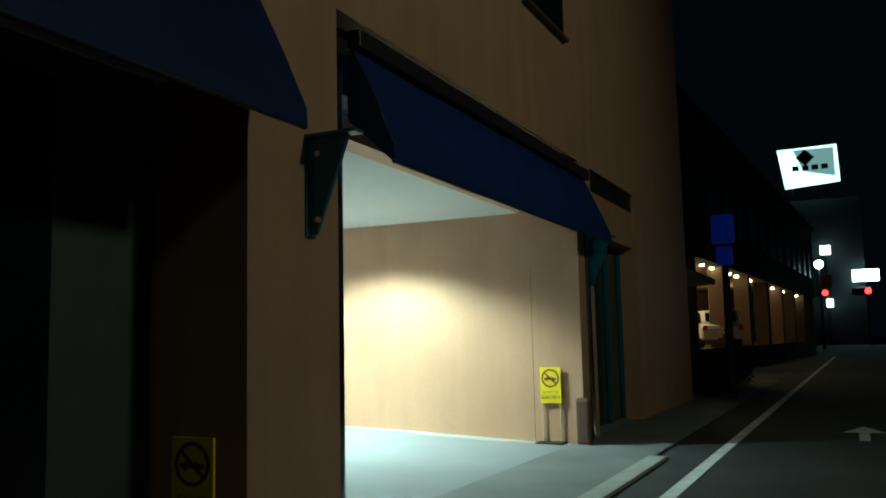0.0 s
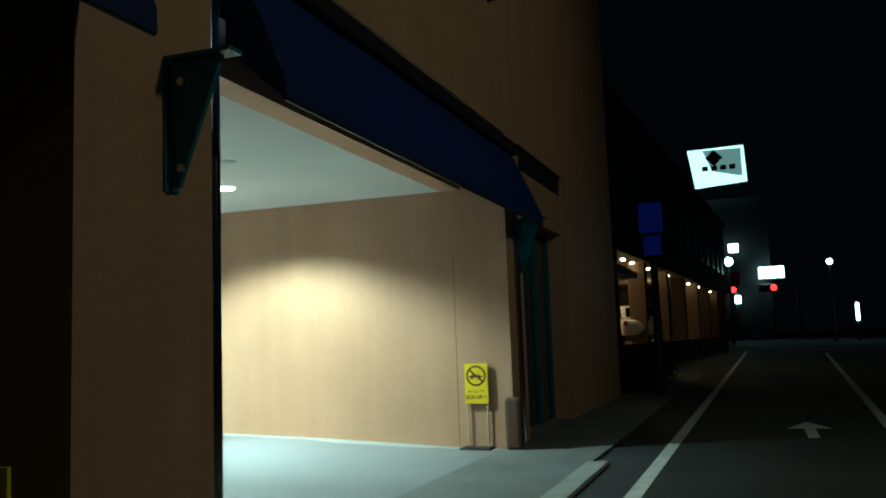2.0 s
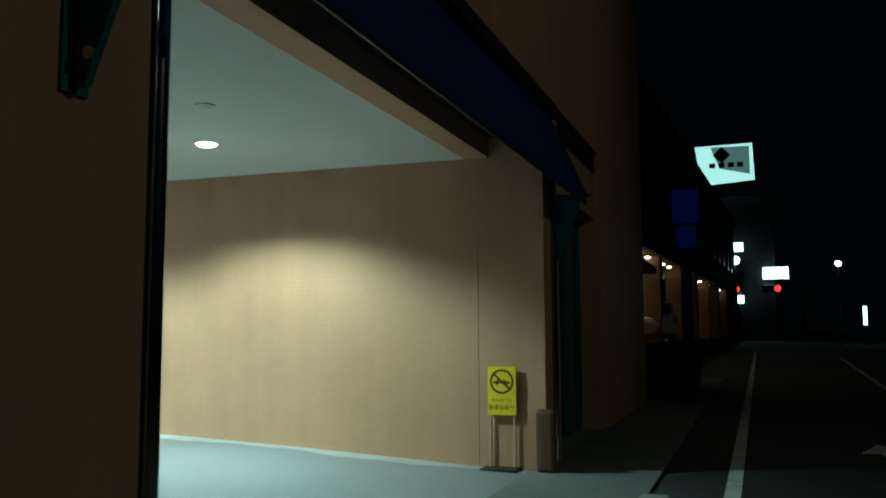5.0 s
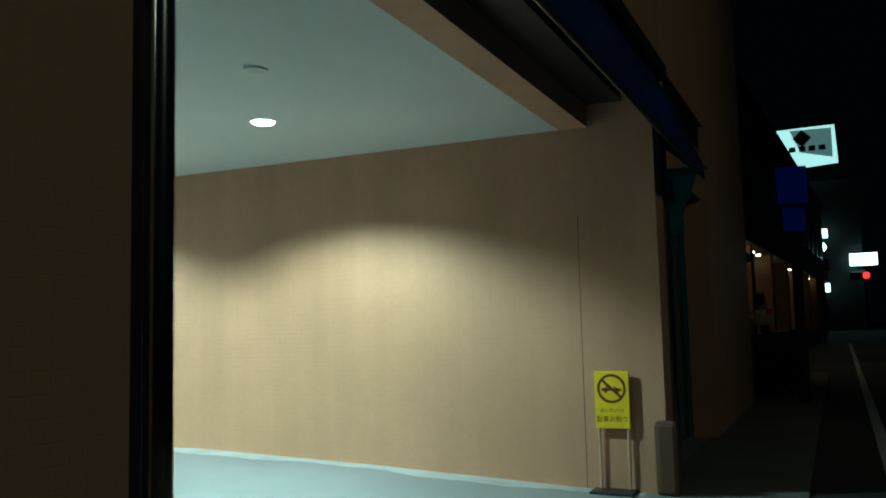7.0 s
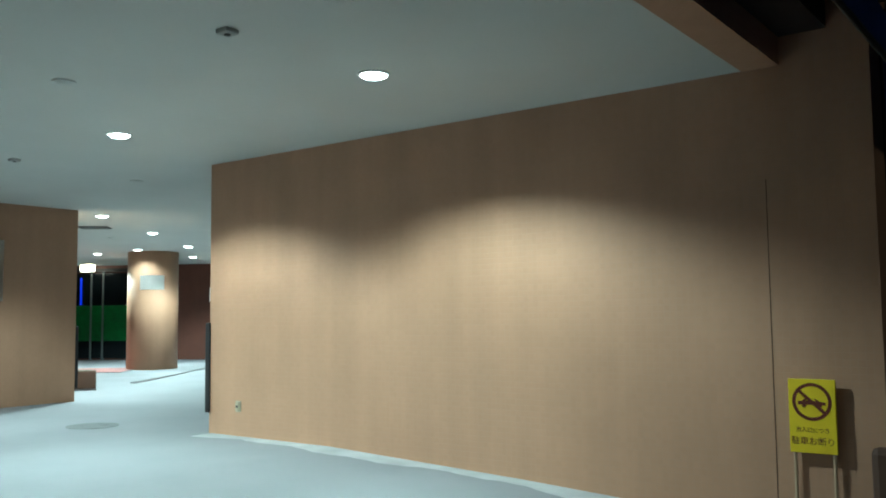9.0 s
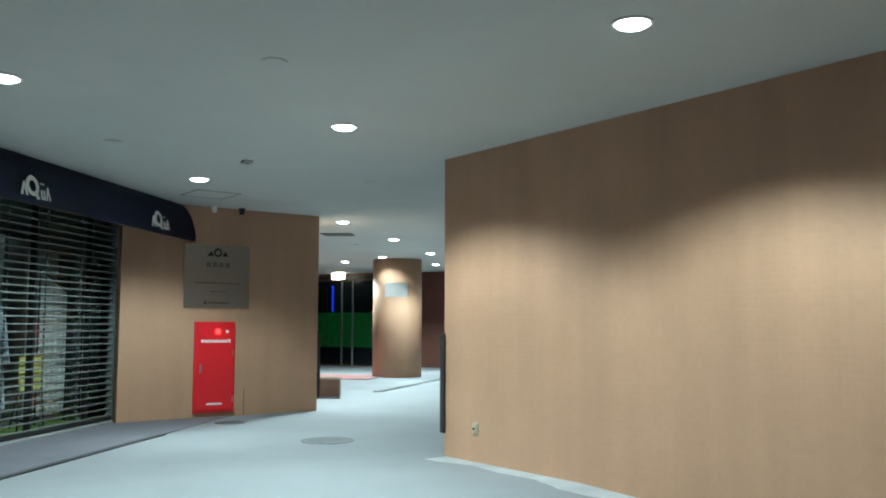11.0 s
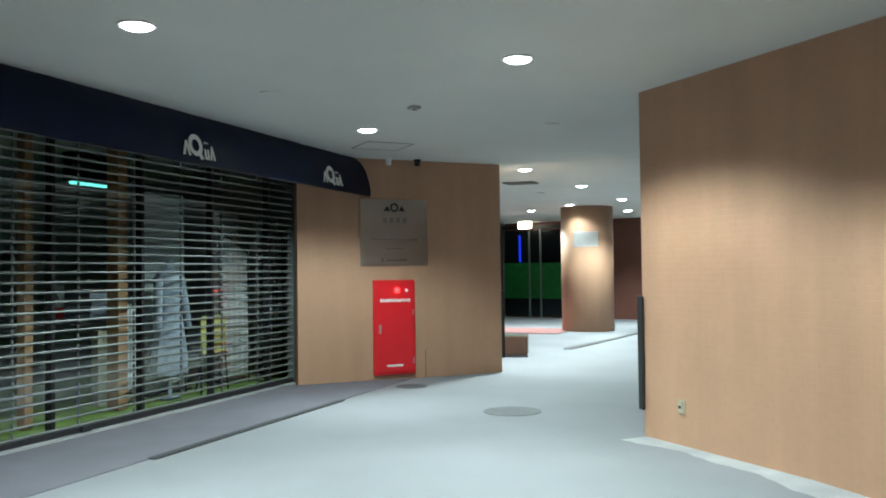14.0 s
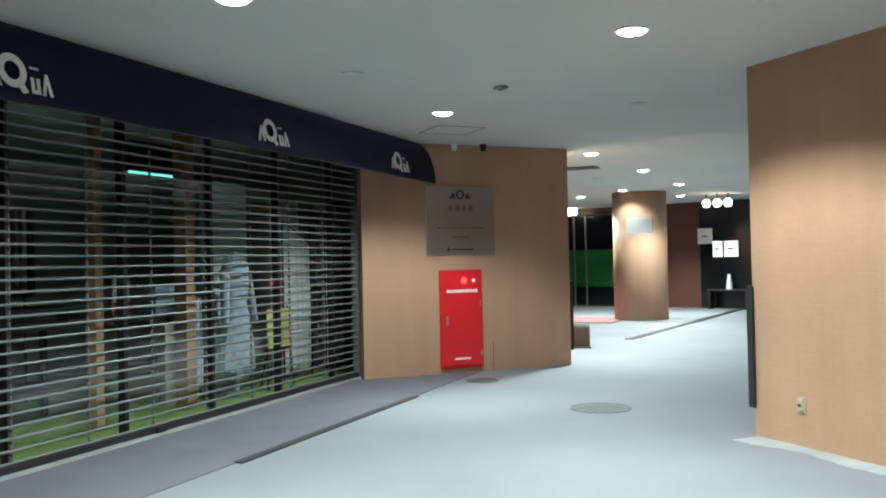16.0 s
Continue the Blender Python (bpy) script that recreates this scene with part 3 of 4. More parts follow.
part("handle", box((-0.235, 0.62, 0.063), (-0.205, 0.74, 0.078), FC, 0.004), STEEL, door, "small steel pull handle")
part("hinge", box((0.262, 0.2, 0.0625), (0.274, 0.28, 0.068), FC), STEEL, door)
part("hinge", box((0.262, 0.86, 0.0625), (0.274, 0.94, 0.068), FC), STEEL, door)
part("foot_label", box((-0.12, 0.17, 0.063), (0.11, 0.195, 0.0645), FC), WHITE, door)
part("top_panel", box((-0.275, 1.075, 0.046), (0.275, 1.32, 0.058), FC, 0.003), RED, fc)
part("label_strip", box((-0.225, 1.045, 0.064), (0.225, 1.085, 0.0665), FC), RED, fc)
for k in range(13):
    x = -0.215 + k * 0.034
    part("character_bar", box((x, 1.043 + 0.004 * (k % 2), 0.067), (x + 0.026, 1.088 - 0.003 * (k % 3), 0.0685), FC), WHITE, fc)
bm = bmesh.new()
bmesh.ops.create_uvsphere(bm, u_segments=20, v_segments=12, radius=0.042, matrix=FC @ Matrix.Translation((0.03, 1.2, 0.058)) @ Matrix.Diagonal((1, 1, 0.7, 1)))
part("indicator_lamp", bm, REDLAMP, fc, "glowing red indicator lamp", True)
part("lamp_collar", ring(0.056, 0.04, 0.012, FC @ Matrix.Translation((0.03, 1.2, 0.058))), RED, fc)
part("push_button", cyl(FC @ Vector((0.17, 1.2, 0.058)), FC @ Vector((0.17, 1.2, 0.07)), 0.022, seg=18), WHITE, fc, "pale call button")
bulb(LX + 0.13, 6.115, 1.2, 0.25, (1, 0.08, 0.04), 0.03)

sp = thing("steel_plate", (LX, 6.1, 0.03), "brushed stainless name plate on the tiled wall", "sign")
part("panel", box((-0.49, 1.52, 0.012), (0.49, 2.42, 0.03), FC, 0.004), PLATE, sp)
for x in (-0.45, 0.45):
    for y in (1.56, 2.38):
        part("screw", cyl(FC @ Vector((x, y, 0.0)), FC @ Vector((x, y, 0.034)), 0.012, seg=12), STEEL, sp)
part("emblem_ring", ring(0.062, 0.036, 0.002, FC @ Matrix.Translation((0.0, 2.31, 0.0305))), BLACK, sp)
part("emblem_stroke", prism([(-0.16, -0.04), (-0.06, -0.04), (-0.1, 0.035)], 0.002, FC @ Matrix.Translation((0.0, 2.3, 0.0305))), BLACK, sp)
part("emblem_stroke", prism([(0.06, -0.04), (0.16, -0.04), (0.11, 0.035)], 0.002, FC @ Matrix.Translation((0.0, 2.3, 0.0305))), BLACK, sp)
for x in (-0.17, -0.075, 0.02, 0.115):
    part("letter_bar", box((x, 2.1, 0.0305), (x + 0.065, 2.17, 0.032), FC), ETCH, sp)
part("text_bar", box((-0.34, 1.86, 0.0305), (0.34, 1.885, 0.032), FC), ETCH, sp)
part("text_bar", box((-0.12, 1.74, 0.0305), (0.12, 1.76, 0.032), FC), ETCH, sp)
part("text_bar", box((-0.13, 1.58, 0.0305), (0.18, 1.6, 0.032), FC), BROWN, sp)
part("text_mark", prism([(-0.2, 1.57), (-0.15, 1.57), (-0.175, 1.63)], 0.002, FC @ Matrix.Translation((0, 0, 0.0305))), BLACK, sp)
struct("trim_joint", box((6.553, 0.0, -0.01), (6.56, 0.38, 0.002), LW), BROWN, "dark movement joint in the tiled wall", "trim")
struct("trim_joint_passage", box((-0.923, WY - 0.002, -0.3), (-0.917, WY + 0.01, 2.2)), BROWN, "dark movement joint in the tiled wall", "trim")

# corner guards and socket
def guard(name, lo, hi, label):
    t = thing(name, (lo[0], lo[1], 0), label, "corner guard", "black corner guards")
    d = (hi[0] - lo[0], hi[1] - lo[1])
    part("strip", box((0, 0, lo[2]), (d[0], d[1], hi[2]), None, 0.012), BLACK, t)
    for z in (lo[2] + 0.1, (lo[2] + hi[2]) / 2, hi[2] - 0.1):
        part("screw", cyl((d[0] / 2, -0.003, z), (d[0] / 2, 0.01, z), 0.008, seg=10), DARK, t)


guard("corner_guard", (-7.085, WY - 0.03, 0.23), (-7.015, WY - 0.001, 1.22), "black rubber guard on the passage wall corner")
guard("corner_guard", (LX - 0.12, 7.757, 0.2), (LX + 0.012, 7.806, 1.17), "black rubber guard on the cabinet wall corner")
so = thing("wall_socket", (-6.54, WY, 0.32), "pale weatherproof socket low on the tiled wall", "socket")
part("plate", box((-0.037, -0.012, -0.06), (0.037, 0, 0.06), None, 0.003), BEIGE, so)
part("cover", box((-0.026, -0.03, -0.045), (0.026, -0.0125, 0.045), None, 0.006), BEIGE, so)
part("slot", box((-0.016, -0.032, -0.012), (0.016, -0.0301, 0.012)), BLACK, so)

# ---- ceiling fittings ----
dl = thing("downlight", (DOWNLIGHTS[0][0], DOWNLIGHTS[0][1], CEIL), "round recessed white downlight, switched on", "downlight", "passage downlights")
part("trim_ring", ring(0.118, 0.1, 0.012, Matrix.Translation((0, 0, -0.012))), WHITE, dl)
bm = bmesh.new()
bmesh.ops.create_uvsphere(bm, u_segments=28, v_segments=14, radius=0.099, matrix=Matrix.Translation((0, 0, -0.006)) @ Matrix.Diagonal((1, 1, 0.32, 1)))
part("lens", bm, LAMP, dl, "glowing domed lens", True)
for lx, ly in DOWNLIGHTS[1:]:
    copy_thing(dl, pose(lx, ly, CEIL))
sd = thing("smoke_detector", (-8.2, 3.51, CEIL), "flat white round ceiling detector", "detector", "ceiling detectors")
part("base", cyl((0, 0, -0.01), (0, 0, 0), 0.085, seg=28), CEILING, sd, smooth=True)
part("cap", cyl((0, 0, -0.022), (0, 0, -0.0105), 0.04, 0.06, 28), CEILING, sd, smooth=True)
for x, y in ((-8.68, 6.63), (-5.04, 3.6), (-2.35, 3.68)):
    copy_thing(sd, pose(x, y, CEIL))
em = thing("ceiling_sensor", (-3.2, 3.6, CEIL), "small grey square sensor box on the ceiling", "sensor", "ceiling sensors")
part("case", box((-0.05, -0.05, -0.03), (0.05, 0.05, 0), None, 0.006), plain("sensor_grey", (0.36, 0.37, 0.36), 0.6), em)
part("eye", cyl((0, 0, -0.036), (0, 0, -0.0305), 0.02, seg=18), BLACK, em)
copy_thing(em, pose(-8.32, 4.9, CEIL))
hp = thing("access_panel", (-10.79, 5.51, CEIL), "flush ceiling access panel with thin metal frame", "hatch")
for lo, hi in (((-0.3, -0.3), (0.3, -0.285)), ((-0.3, 0.285), (0.3, 0.3)), ((-0.3, -0.284), (-0.285, 0.284)), ((0.285, -0.284), (0.3, 0.284))):
    part("frame", box((*lo, -0.006), (*hi, 0)), GREY, hp)
part("panel", box((-0.284, -0.284, -0.003), (0.284, 0.284, 0)), CEILING, hp)
vt = thing("ceiling_vent", (-14.09, 9.33, CEIL), "grey slatted ceiling vent", "vent", "ceiling vents", turn=45)
part("frame", box((-0.28, -0.2, -0.01), (0.28, 0.2, 0)), IRON, vt)
for k in range(7):
    part("slat", box((-0.26, -0.18 + k * 0.056, -0.02), (0.26, -0.155 + k * 0.056, -0.0105)), GREY, vt)
copy_thing(sd, pose(-15.7, 10.7, CEIL))
for y, ma, lab in ((5.99, WHITE, "small white spot bracket at the wall head"), (6.41, BLACK, "small black spot bracket at the wall head")):
    t = thing("spot_fitting", (LX + 0.12, y, CEIL), lab, "fitting", "wall-head fittings")
    part("base", cyl((0, 0, -0.02), (0, 0, 0), 0.05, seg=18), ma, t)
    part("head", cyl((0, 0, -0.09), (0, 0, -0.0205), 0.036, 0.04, 18), ma, t)

# ---- floor covers ----
def cover(x, y, r):
    t = thing("manhole_cover", (x, y, 0), "round grey iron cover set in the concrete", "manhole", "floor covers")
    part("rim", ring(r, r - 0.025, 0.006, Matrix()), IRON, t)
    part("lid", cyl((0, 0, -0.01), (0, 0, 0.005), r - 0.027, seg=36), IRON, t)
    for k in range(5):
        part("rib", box((-r * 0.55, -r * 0.5 + k * r * 0.25 - 0.008, 0.0052), (r * 0.55, -r * 0.5 + k * r * 0.25 + 0.008, 0.008)), IRON, t)


cover(-8.77, 6.15, 0.3)
cover(-11.13, 6.0, 0.2)

# ---- far lobby ----
m = Matrix.Translation((-13.9, 9.3, 0)) @ Matrix(((-0.54, -0.84, 0, 0), (-0.84, 0.54, 0, 0), (0, 0, 1, 0), (0, 0, 0, 1)))
bn = thing("low_planter", (0, 0, 0), "low brown block planter behind the wall", "planter")
part("body", box((0, 0, 0), (1.1, 0.5, 0.33), m, 0.015), BROWN, bn)
part("soil", box((0.06, 0.06, 0.331), (1.04, 0.44, 0.336), m), LEAF, bn)
part("plinth", box((-0.02, -0.3, 0.0), (1.1, -0.002, 0.014), m), DARK, bn)
# added panel: its pinkish red stands in for red light on the floor
mt = thing("door_mat", (-19.6, 12.3, 0.0), "flat pinkish-red panel for the red-lit floor before the glass doors", "mat", turn=40)
part("surface", box((-1.3, -0.9, 0), (1.3, 0.9, 0.012), None, 0.004), plain("red_lit_floor", (0.33, 0.17, 0.16), 0.9, 0, 0.2, 4, 200, 0.4, 0.1), mt)
part("border", box((-1.36, -0.96, 0), (1.36, 0.96, 0.006)), BLACK, mt)
gd = thing("glass_front", (-25.5, 15.1, 0), "dark glazed entrance front with a flat green band", "glazing", turn=math.degrees(math.atan2(2.72, 4.63)))
gd["kind"] = "structure"
# added green panels stand in for the green showing in the glass
for a, b2 in ((0.0, 0.9), (0.96, 1.3), (1.36, 2.4), (2.46, 3.6)):
    part("pane", box((a, 0.19, 0.05), (b2, 0.205, 2.75)), NIGHTGLASS, gd)
    part("green_film", box((a, 0.183, 0.6), (b2, 0.188, 1.72)), GREENBAND, gd, "flat green band on the glass")
for a in (-0.06, 0.9, 1.3, 2.4, 3.6):
    part("window_frame", box((a + 0.002, 0.16, 0), (a + 0.058, 0.24, 2.8), None, 0.004), GREY, gd)
part("head_rail", box((-0.06, 0.16, 2.801), (3.66, 0.24, 2.9)), DARK, gd)
part("neon_strip", box((0.55, 0.176, 1.75), (0.62, 0.182, 2.6)), BLUEGLOW, gd, "thin blue neon strip")
t = thing("entrance_lamp", (-24.4, 15.35, 2.78), "warm glowing lamp over the entrance", "lamp")
part("shade", box((-0.25, -0.12, 0.0), (0.25, 0.12, 0.22), None, 0.03), GLOBE, t)
for x, y in ((-18.88, 15.95), (-18.45, 16.25), (-18.66, 16.1)):
    t = thing("globe_lamp", (x, y, 2.77), "warm glass globe lamp hung from the ceiling", "lamp", "globe lamps")
    bm = bmesh.new()
    bmesh.ops.create_uvsphere(bm, u_segments=20, v_segments=14, radius=0.105)
    part("globe", bm, GLOBE, t, smooth=True)
    part("stem", cyl((0, 0, 0.1), (0, 0, 0.23), 0.02, seg=10), DARK, t)


def notice(name, x, z, w, h, material, label):
    t = thing(name, (0, 0, 0), label, "notice", "entrance notices")
    t.matrix_basis = FW
    part("sheet", box((x - w / 2, 0.085, z - h / 2), (x + w / 2, 0.0995, z + h / 2), None, 0.002), material, t)
    part("dark_print", box((x - w / 4, 0.082, z - h / 20), (x + w / 6, 0.0845, z + h / 20)), IRON, t)


notice("paper_notice", 5.1, 2.02, 0.42, 0.44, WHITE, "white paper notice on the dark wall")
LITCARD = glow("lit_card", (1.0, 0.95, 0.88), 0.9)
notice("lit_notice", 5.45, 1.65, 0.27, 0.44, LITCARD, "lit display card on the dark wall")
notice("lit_notice", 5.83, 1.65, 0.38, 0.44, LITCARD, "larger lit display card on the dark wall")
t = thing("display_stand", (0, 0, 0), "dark stand with a small white ornament", "stand")
t.matrix_basis = FW
part("top", box((5.3, -0.45, 0.5), (6.4, 0.0, 0.54)), DARK, t)
for x in (5.35, 6.35):
    part("leg", box((x - 0.03, -0.42, 0), (x + 0.03, -0.03, 0.5)), DARK, t)
part("ornament", cyl((5.85, -0.2, 0.54), (5.85, -0.2, 0.95), 0.09, 0.04, 16), WHITE, t, "white ornament", True)

# paper wrapped on the column
cn = thing("column_notice", (-18.7, 13.8, 2.2), "white paper notice wrapped on the round column", "notice")
bm = bmesh.new()
aim = math.atan2(1.37 - 13.8, -1.47 + 18.7)
vs = []
for i in range(13):
    a = aim - 0.5 + 0.95 * i / 12
    vs.append([bm.verts.new((0.636 * math.cos(a), 0.636 * math.sin(a), z)) for z in (-0.18, 0.18)])
for i in range(12):
    bm.faces.new((vs[i][0], vs[i + 1][0], vs[i + 1][1], vs[i][1]))
bmesh.ops.solidify(bm, geom=bm.faces[:], thickness=0.004)
part("paper", bm, WHITE, cn)

# ---- street front: awnings, rails, signs ----
def street_awning(y0, y1, label):
    t = thing("street_awning", (FX, y0, 0), label, "awning", "street awnings")
    L = y1 - y0
    prof = [(0.02, 3.47), (0.05, 3.46), (0.24, 3.06), (0.41, 2.66), (0.415, 2.53)]
    bm = bmesh.new()
    n = max(4, int(L / 0.4))
    cols = [[bm.verts.new((x + 0.006 * math.sin(i * 1.3 + j), L * i / n, z)) for j, (x, z) in enumerate(prof)] for i in range(n + 1)]
    for i in range(n):
        for j in range(4):
            bm.faces.new((cols[i][j], cols[i + 1][j], cols[i + 1][j + 1], cols[i][j + 1]))
    bmesh.ops.solidify(bm, geom=bm.faces[:], thickness=0.008)
    part("canvas", bm, CANVAS, t, smooth=True)
    for y in (0.006, L - 0.014):
        q = Matrix(((1, 0, 0, 0), (0, 0, 1, y), (0, 1, 0, 0), (0, 0, 0, 1)))
        part("side_cloth", prism([(0.0, 3.46), (0.05, 3.45), (0.235, 3.05), (0.402, 2.66), (0.402, 2.53), (0.0, 2.9)], 0.008, q), CANVAS, t)
    part("front_bar", cyl((0.40, 0, 2.535), (0.40, L, 2.535), 0.016, seg=10), DARK, t)
    part("head_box", box((0.0, 0, 3.475), (0.12, L, 3.62), None, 0.01), DARK, t)
    return t


street_awning(-13.5, -0.62, "navy canvas awning over the dark shop front")
street_awning(0.55, 7.05, "navy canvas awning over the passage opening")


def bracket(y):
    t = thing("awning_bracket", (FX, y, 0), "teal tapered steel awning bracket on the wall", "bracket", "teal brackets")
    q = Matrix(((1, 0, 0, 0), (0, 0, 1, -0.02), (0, 1, 0, 0), (0, 0, 0, 1)))
    part("web", prism([(0.0, 1.95), (0.07, 1.95), (0.34, 2.64), (0.0, 2.64)], 0.03, q), TEAL, t)
    part("top_plate", box((0.0, -0.06, 2.641), (0.42, 0.06, 2.665), None, 0.004), TEAL, t)
    part("back_plate", box((0.0, -0.06, 1.93), (0.014, 0.06, 2.64)), TEAL, t)
    for z in (2.05, 2.52):
        part("bolt", cyl((0.09, -0.035, z), (0.09, -0.02, z), 0.022, seg=12), STEEL, t)


bracket(0.02)
bracket(7.22)
for y, sgn in ((0.40, 1), (6.85, -1)):
    t = thing("jamb_rail", (FX, y, 0), "stainless guide rail with dark backing at the opening", "rail", "opening rails")
    if sgn > 0:
        part("backing", box((-0.2, 0.001, -0.3), (-0.15, 0.2, 3.45), None, 0.006), DARK, t)
        part("rail", cyl((-0.185, 0.277, -0.3), (-0.185, 0.277, 3.45), 0.05, seg=32), TUBE, t, "polished steel tube", True)
    else:
        part("rail", cyl((0.06, 0.14, -0.25), (0.06, 0.14, 3.4), 0.03, seg=24), TUBE, t, "polished steel tube", True)
        part("backing", box((0.0, 0.1, -0.25), (0.028, 0.18, 3.4)), DARK, t)
t = thing("corner_plinth", (FX - 0.03, WY - 0.1, -0.23), "dark brown rounded plinth at the wall end", "plinth")
part("block", box((0, 0, 0), (0.2, 0.098, 0.63), None, 0.045), BROWN, t)


def parking_sign(x, y, z, turn, drop=0.0):
    t = thing("no_parking_sign", (x, y, z), "yellow no-parking sign on a two-legged stand", "sign", "no-parking signs", turn)
    part("panel", box((-0.15, -0.012, 0.495 - drop), (0.15, 0.008, 0.985 - drop), None, 0.004), YELLOW, t)
    F = Matrix(((1, 0, 0, 0), (0, 0, -1, -0.0125), (0, 1, 0, -drop), (0, 0, 0, 1)))
    C = F @ Matrix.Translation((0, 0.835, 0))
    part("ban_ring", ring(0.125, 0.103, 0.002, C), BROWNP, t, "dark brown ring")
    part("ban_bar", box((-0.108, -0.011, 0), (0.108, 0.011, 0.002), C @ Matrix.Rotation(radians(-42), 4, "Z")), BROWNP, t)
    car = [(-0.088, -0.02), (0.088, -0.02), (0.088, -0.002), (0.05, 0.004), (0.022, 0.022), (0.014, 0.022), (0.03, 0.006), (-0.038, 0.006), (-0.03, 0.022), (-0.042, 0.022), (-0.06, 0.005), (-0.088, 0.002)]
    part("car_print", prism(car, 0.003, C), BROWNP, t)
    for xx in (-0.05, 0.05):
        part("wheel_print", cyl(C @ Vector((xx, -0.024, 0)), C @ Vector((xx, -0.024, 0.0034)), 0.014, seg=14), BROWNP, t)
    writing("small_words", "出入口につき", 0.036, BROWNP, t, F @ Matrix.Translation((0, 0.635, 0.0)))
    writing("words", "駐車お断り", 0.056, BROWNP, t, F @ Matrix.Translation((0, 0.555, 0.0)))
    for xx in (-0.125, 0.125):
        part("leg", cyl((xx, 0.015, 0.02), (xx, 0.015, 0.9 - drop), 0.012, seg=12), PALEPOST, t, smooth=True)
    part("base", box((-0.19, -0.18, 0.0), (0.19, 0.045, 0.028), None, 0.008), BLACK, t)
    return t


parking_sign(-0.66, 6.45, -0.213, 0, -0.045)
parking_sign(-0.29, -1.15, -0.22, 0, 0.1)
# upper window and green shop window
wn2 = thing("window_2", (FX, 4.75, 5.4), "dark recessed upper window", "window")
wn2["kind"] = "structure"
part("window_frame", box((0.002, 0, 0), (0.03, 1.6, 1.6)), DARK, wn2)
part("pane", box((0.031, 0.06, 0.06), (0.034, 1.54, 1.54)), NIGHTGLASS, wn2)
part("window_sill", box((0.0, -0.05, -0.06), (0.09, 1.65, -0.002), None, 0.008), BROWN, wn2)
wn3 = thing("window_3", (FX - 0.4, 7.5, 0), "dark green glazed shop window", "window")
wn3["kind"] = "structure"
for k in range(4):
    part("window_frame", box((0.0, 0.02 + k * 0.95, -0.25), (0.1, 0.09 + k * 0.95, 2.8)), TEAL, wn3)
    if k < 3:
        part("pane", box((0.03, 0.091 + k * 0.95, -0.2), (0.05, 0.969 + k * 0.95, 2.8)), GREENGLASS, wn3)
# glass of the dark shop beside the pillar
wn4 = thing("window_4", (FX - 0.8, -13.6, 0), "dark unlit shop glazing under the awning", "window")
wn4["kind"] = "structure"
for k in range(11):
    part("pane", box((0.002, 0.06 + k * 1.1, -0.1), (0.02, 1.1 + k * 1.1, 2.8)), NIGHTGLASS, wn4)
    part("window_frame", box((0.002, k * 1.1, -0.25), (0.06, 0.059 + k * 1.1, 2.9)), DARK, wn4)
sh = thing("louvre_shutter", (FX - 0.7, -13.0, 0), "dark closed slatted shutter of the next shop", "shutter")
slat_mesh = None
for k in range(36):
    if slat_mesh is None:
        ob = part("slat", box((0, 0, 0), (0.03, 11.0, 0.06), None, 0.008), plain("dark_slat", (0.05, 0.066, 0.06), 0.5, 0.2, 0.2, 3, 60, 0.05), sh)
        slat_mesh = ob.data
    else:
        ob = new("slat", slat_mesh)
        ob.parent = sh
    ob.location = (0, 0, -0.2 + k * 0.075)

# ---- road markings ----
def line(name, x0, y0, x1, y1, w, material, label):
    d = Vector((x1 - x0, y1 - y0, 0))
    m = Matrix.Translation((x0, y0, -0.27)) @ Matrix.Rotation(math.atan2(d.y, d.x), 4, "Z")
    return tagged(mesh_ob(name, box((0, -w / 2, 0), (d.length, w / 2, 0.005), m), material), label, "road marking", kind="structure")


line("road_line_edge", 1.40, -20, 1.86, 62, 0.14, PAINT, "white painted edge line on the asphalt")
line("road_line_far", 3.6, -3, 6.2, 50, 0.14, PAINT, "white painted lane line on the asphalt")
tagged(mesh_ob("kerb_strip", box((0.80, -14.0, -0.3), (1.03, 5.7, -0.235), None, 0.01), GUTTER), "pale concrete gutter edge along the road", "kerb", kind="structure")
ar = Matrix.Translation((3.2, 8.2, -0.27))
tagged(mesh_ob("road_arrow", prism([(-0.07, 0), (0.07, 0), (0.07, 1.1), (0.28, 1.1), (0, 2.0), (-0.28, 1.1), (-0.07, 1.1)], 0.005, ar), PAINT),
       "worn white arrow painted on the asphalt", "road marking", kind="structure")

# ---- street in the distance ----
B2 = Matrix.Translation((-1.7, 28, 0)) @ Matrix.Rotation(math.atan2(37, 2.0), 4, "Z")     # x along its front, y away from the road
ab = thing("arcade_building", (0, 0, 0), "dark building with a warmly lit ground-floor arcade", "building")
ab.matrix_basis = B2
part("upper_wall", box((-8, 0.0, 4.1), (42, 9, 9.5)), FARWALL, ab)
part("back_wall", box((-8, 5.0, -0.27), (42, 5.3, 4.1)), FARWALL, ab)
part("roof", box((-8.2, -0.2, 9.5), (42.2, 9.2, 9.8)), TOWER, ab)
for k in range(8):
    part("column", box((-1.5 + k * 6, 0.1, -0.27), (-0.9 + k * 6, 0.8, 4.1), None, 0.03), FARWALL, ab)
for k in range(14):
    part("window", box((-6 + k * 3.4, -0.03, 5.6), (-4.4 + k * 3.4, -0.002, 7.4)), NIGHTGLASS, ab)
for k in range(16):
    part("arcade_spot", cyl((0.5 + k * (1.9 if k < 8 else 2.4), 0.55, 4.03), (0.5 + k * (1.9 if k < 8 else 2.4), 0.55, 4.1), 0.09, seg=12), WARMGLOW, ab, "warm round ceiling spot")
part("forecourt", box((-7.9, 0.15, -0.27), (41.9, 5.0, 0.786)), FARWALL, ab, "raised paved forecourt under the arcade")
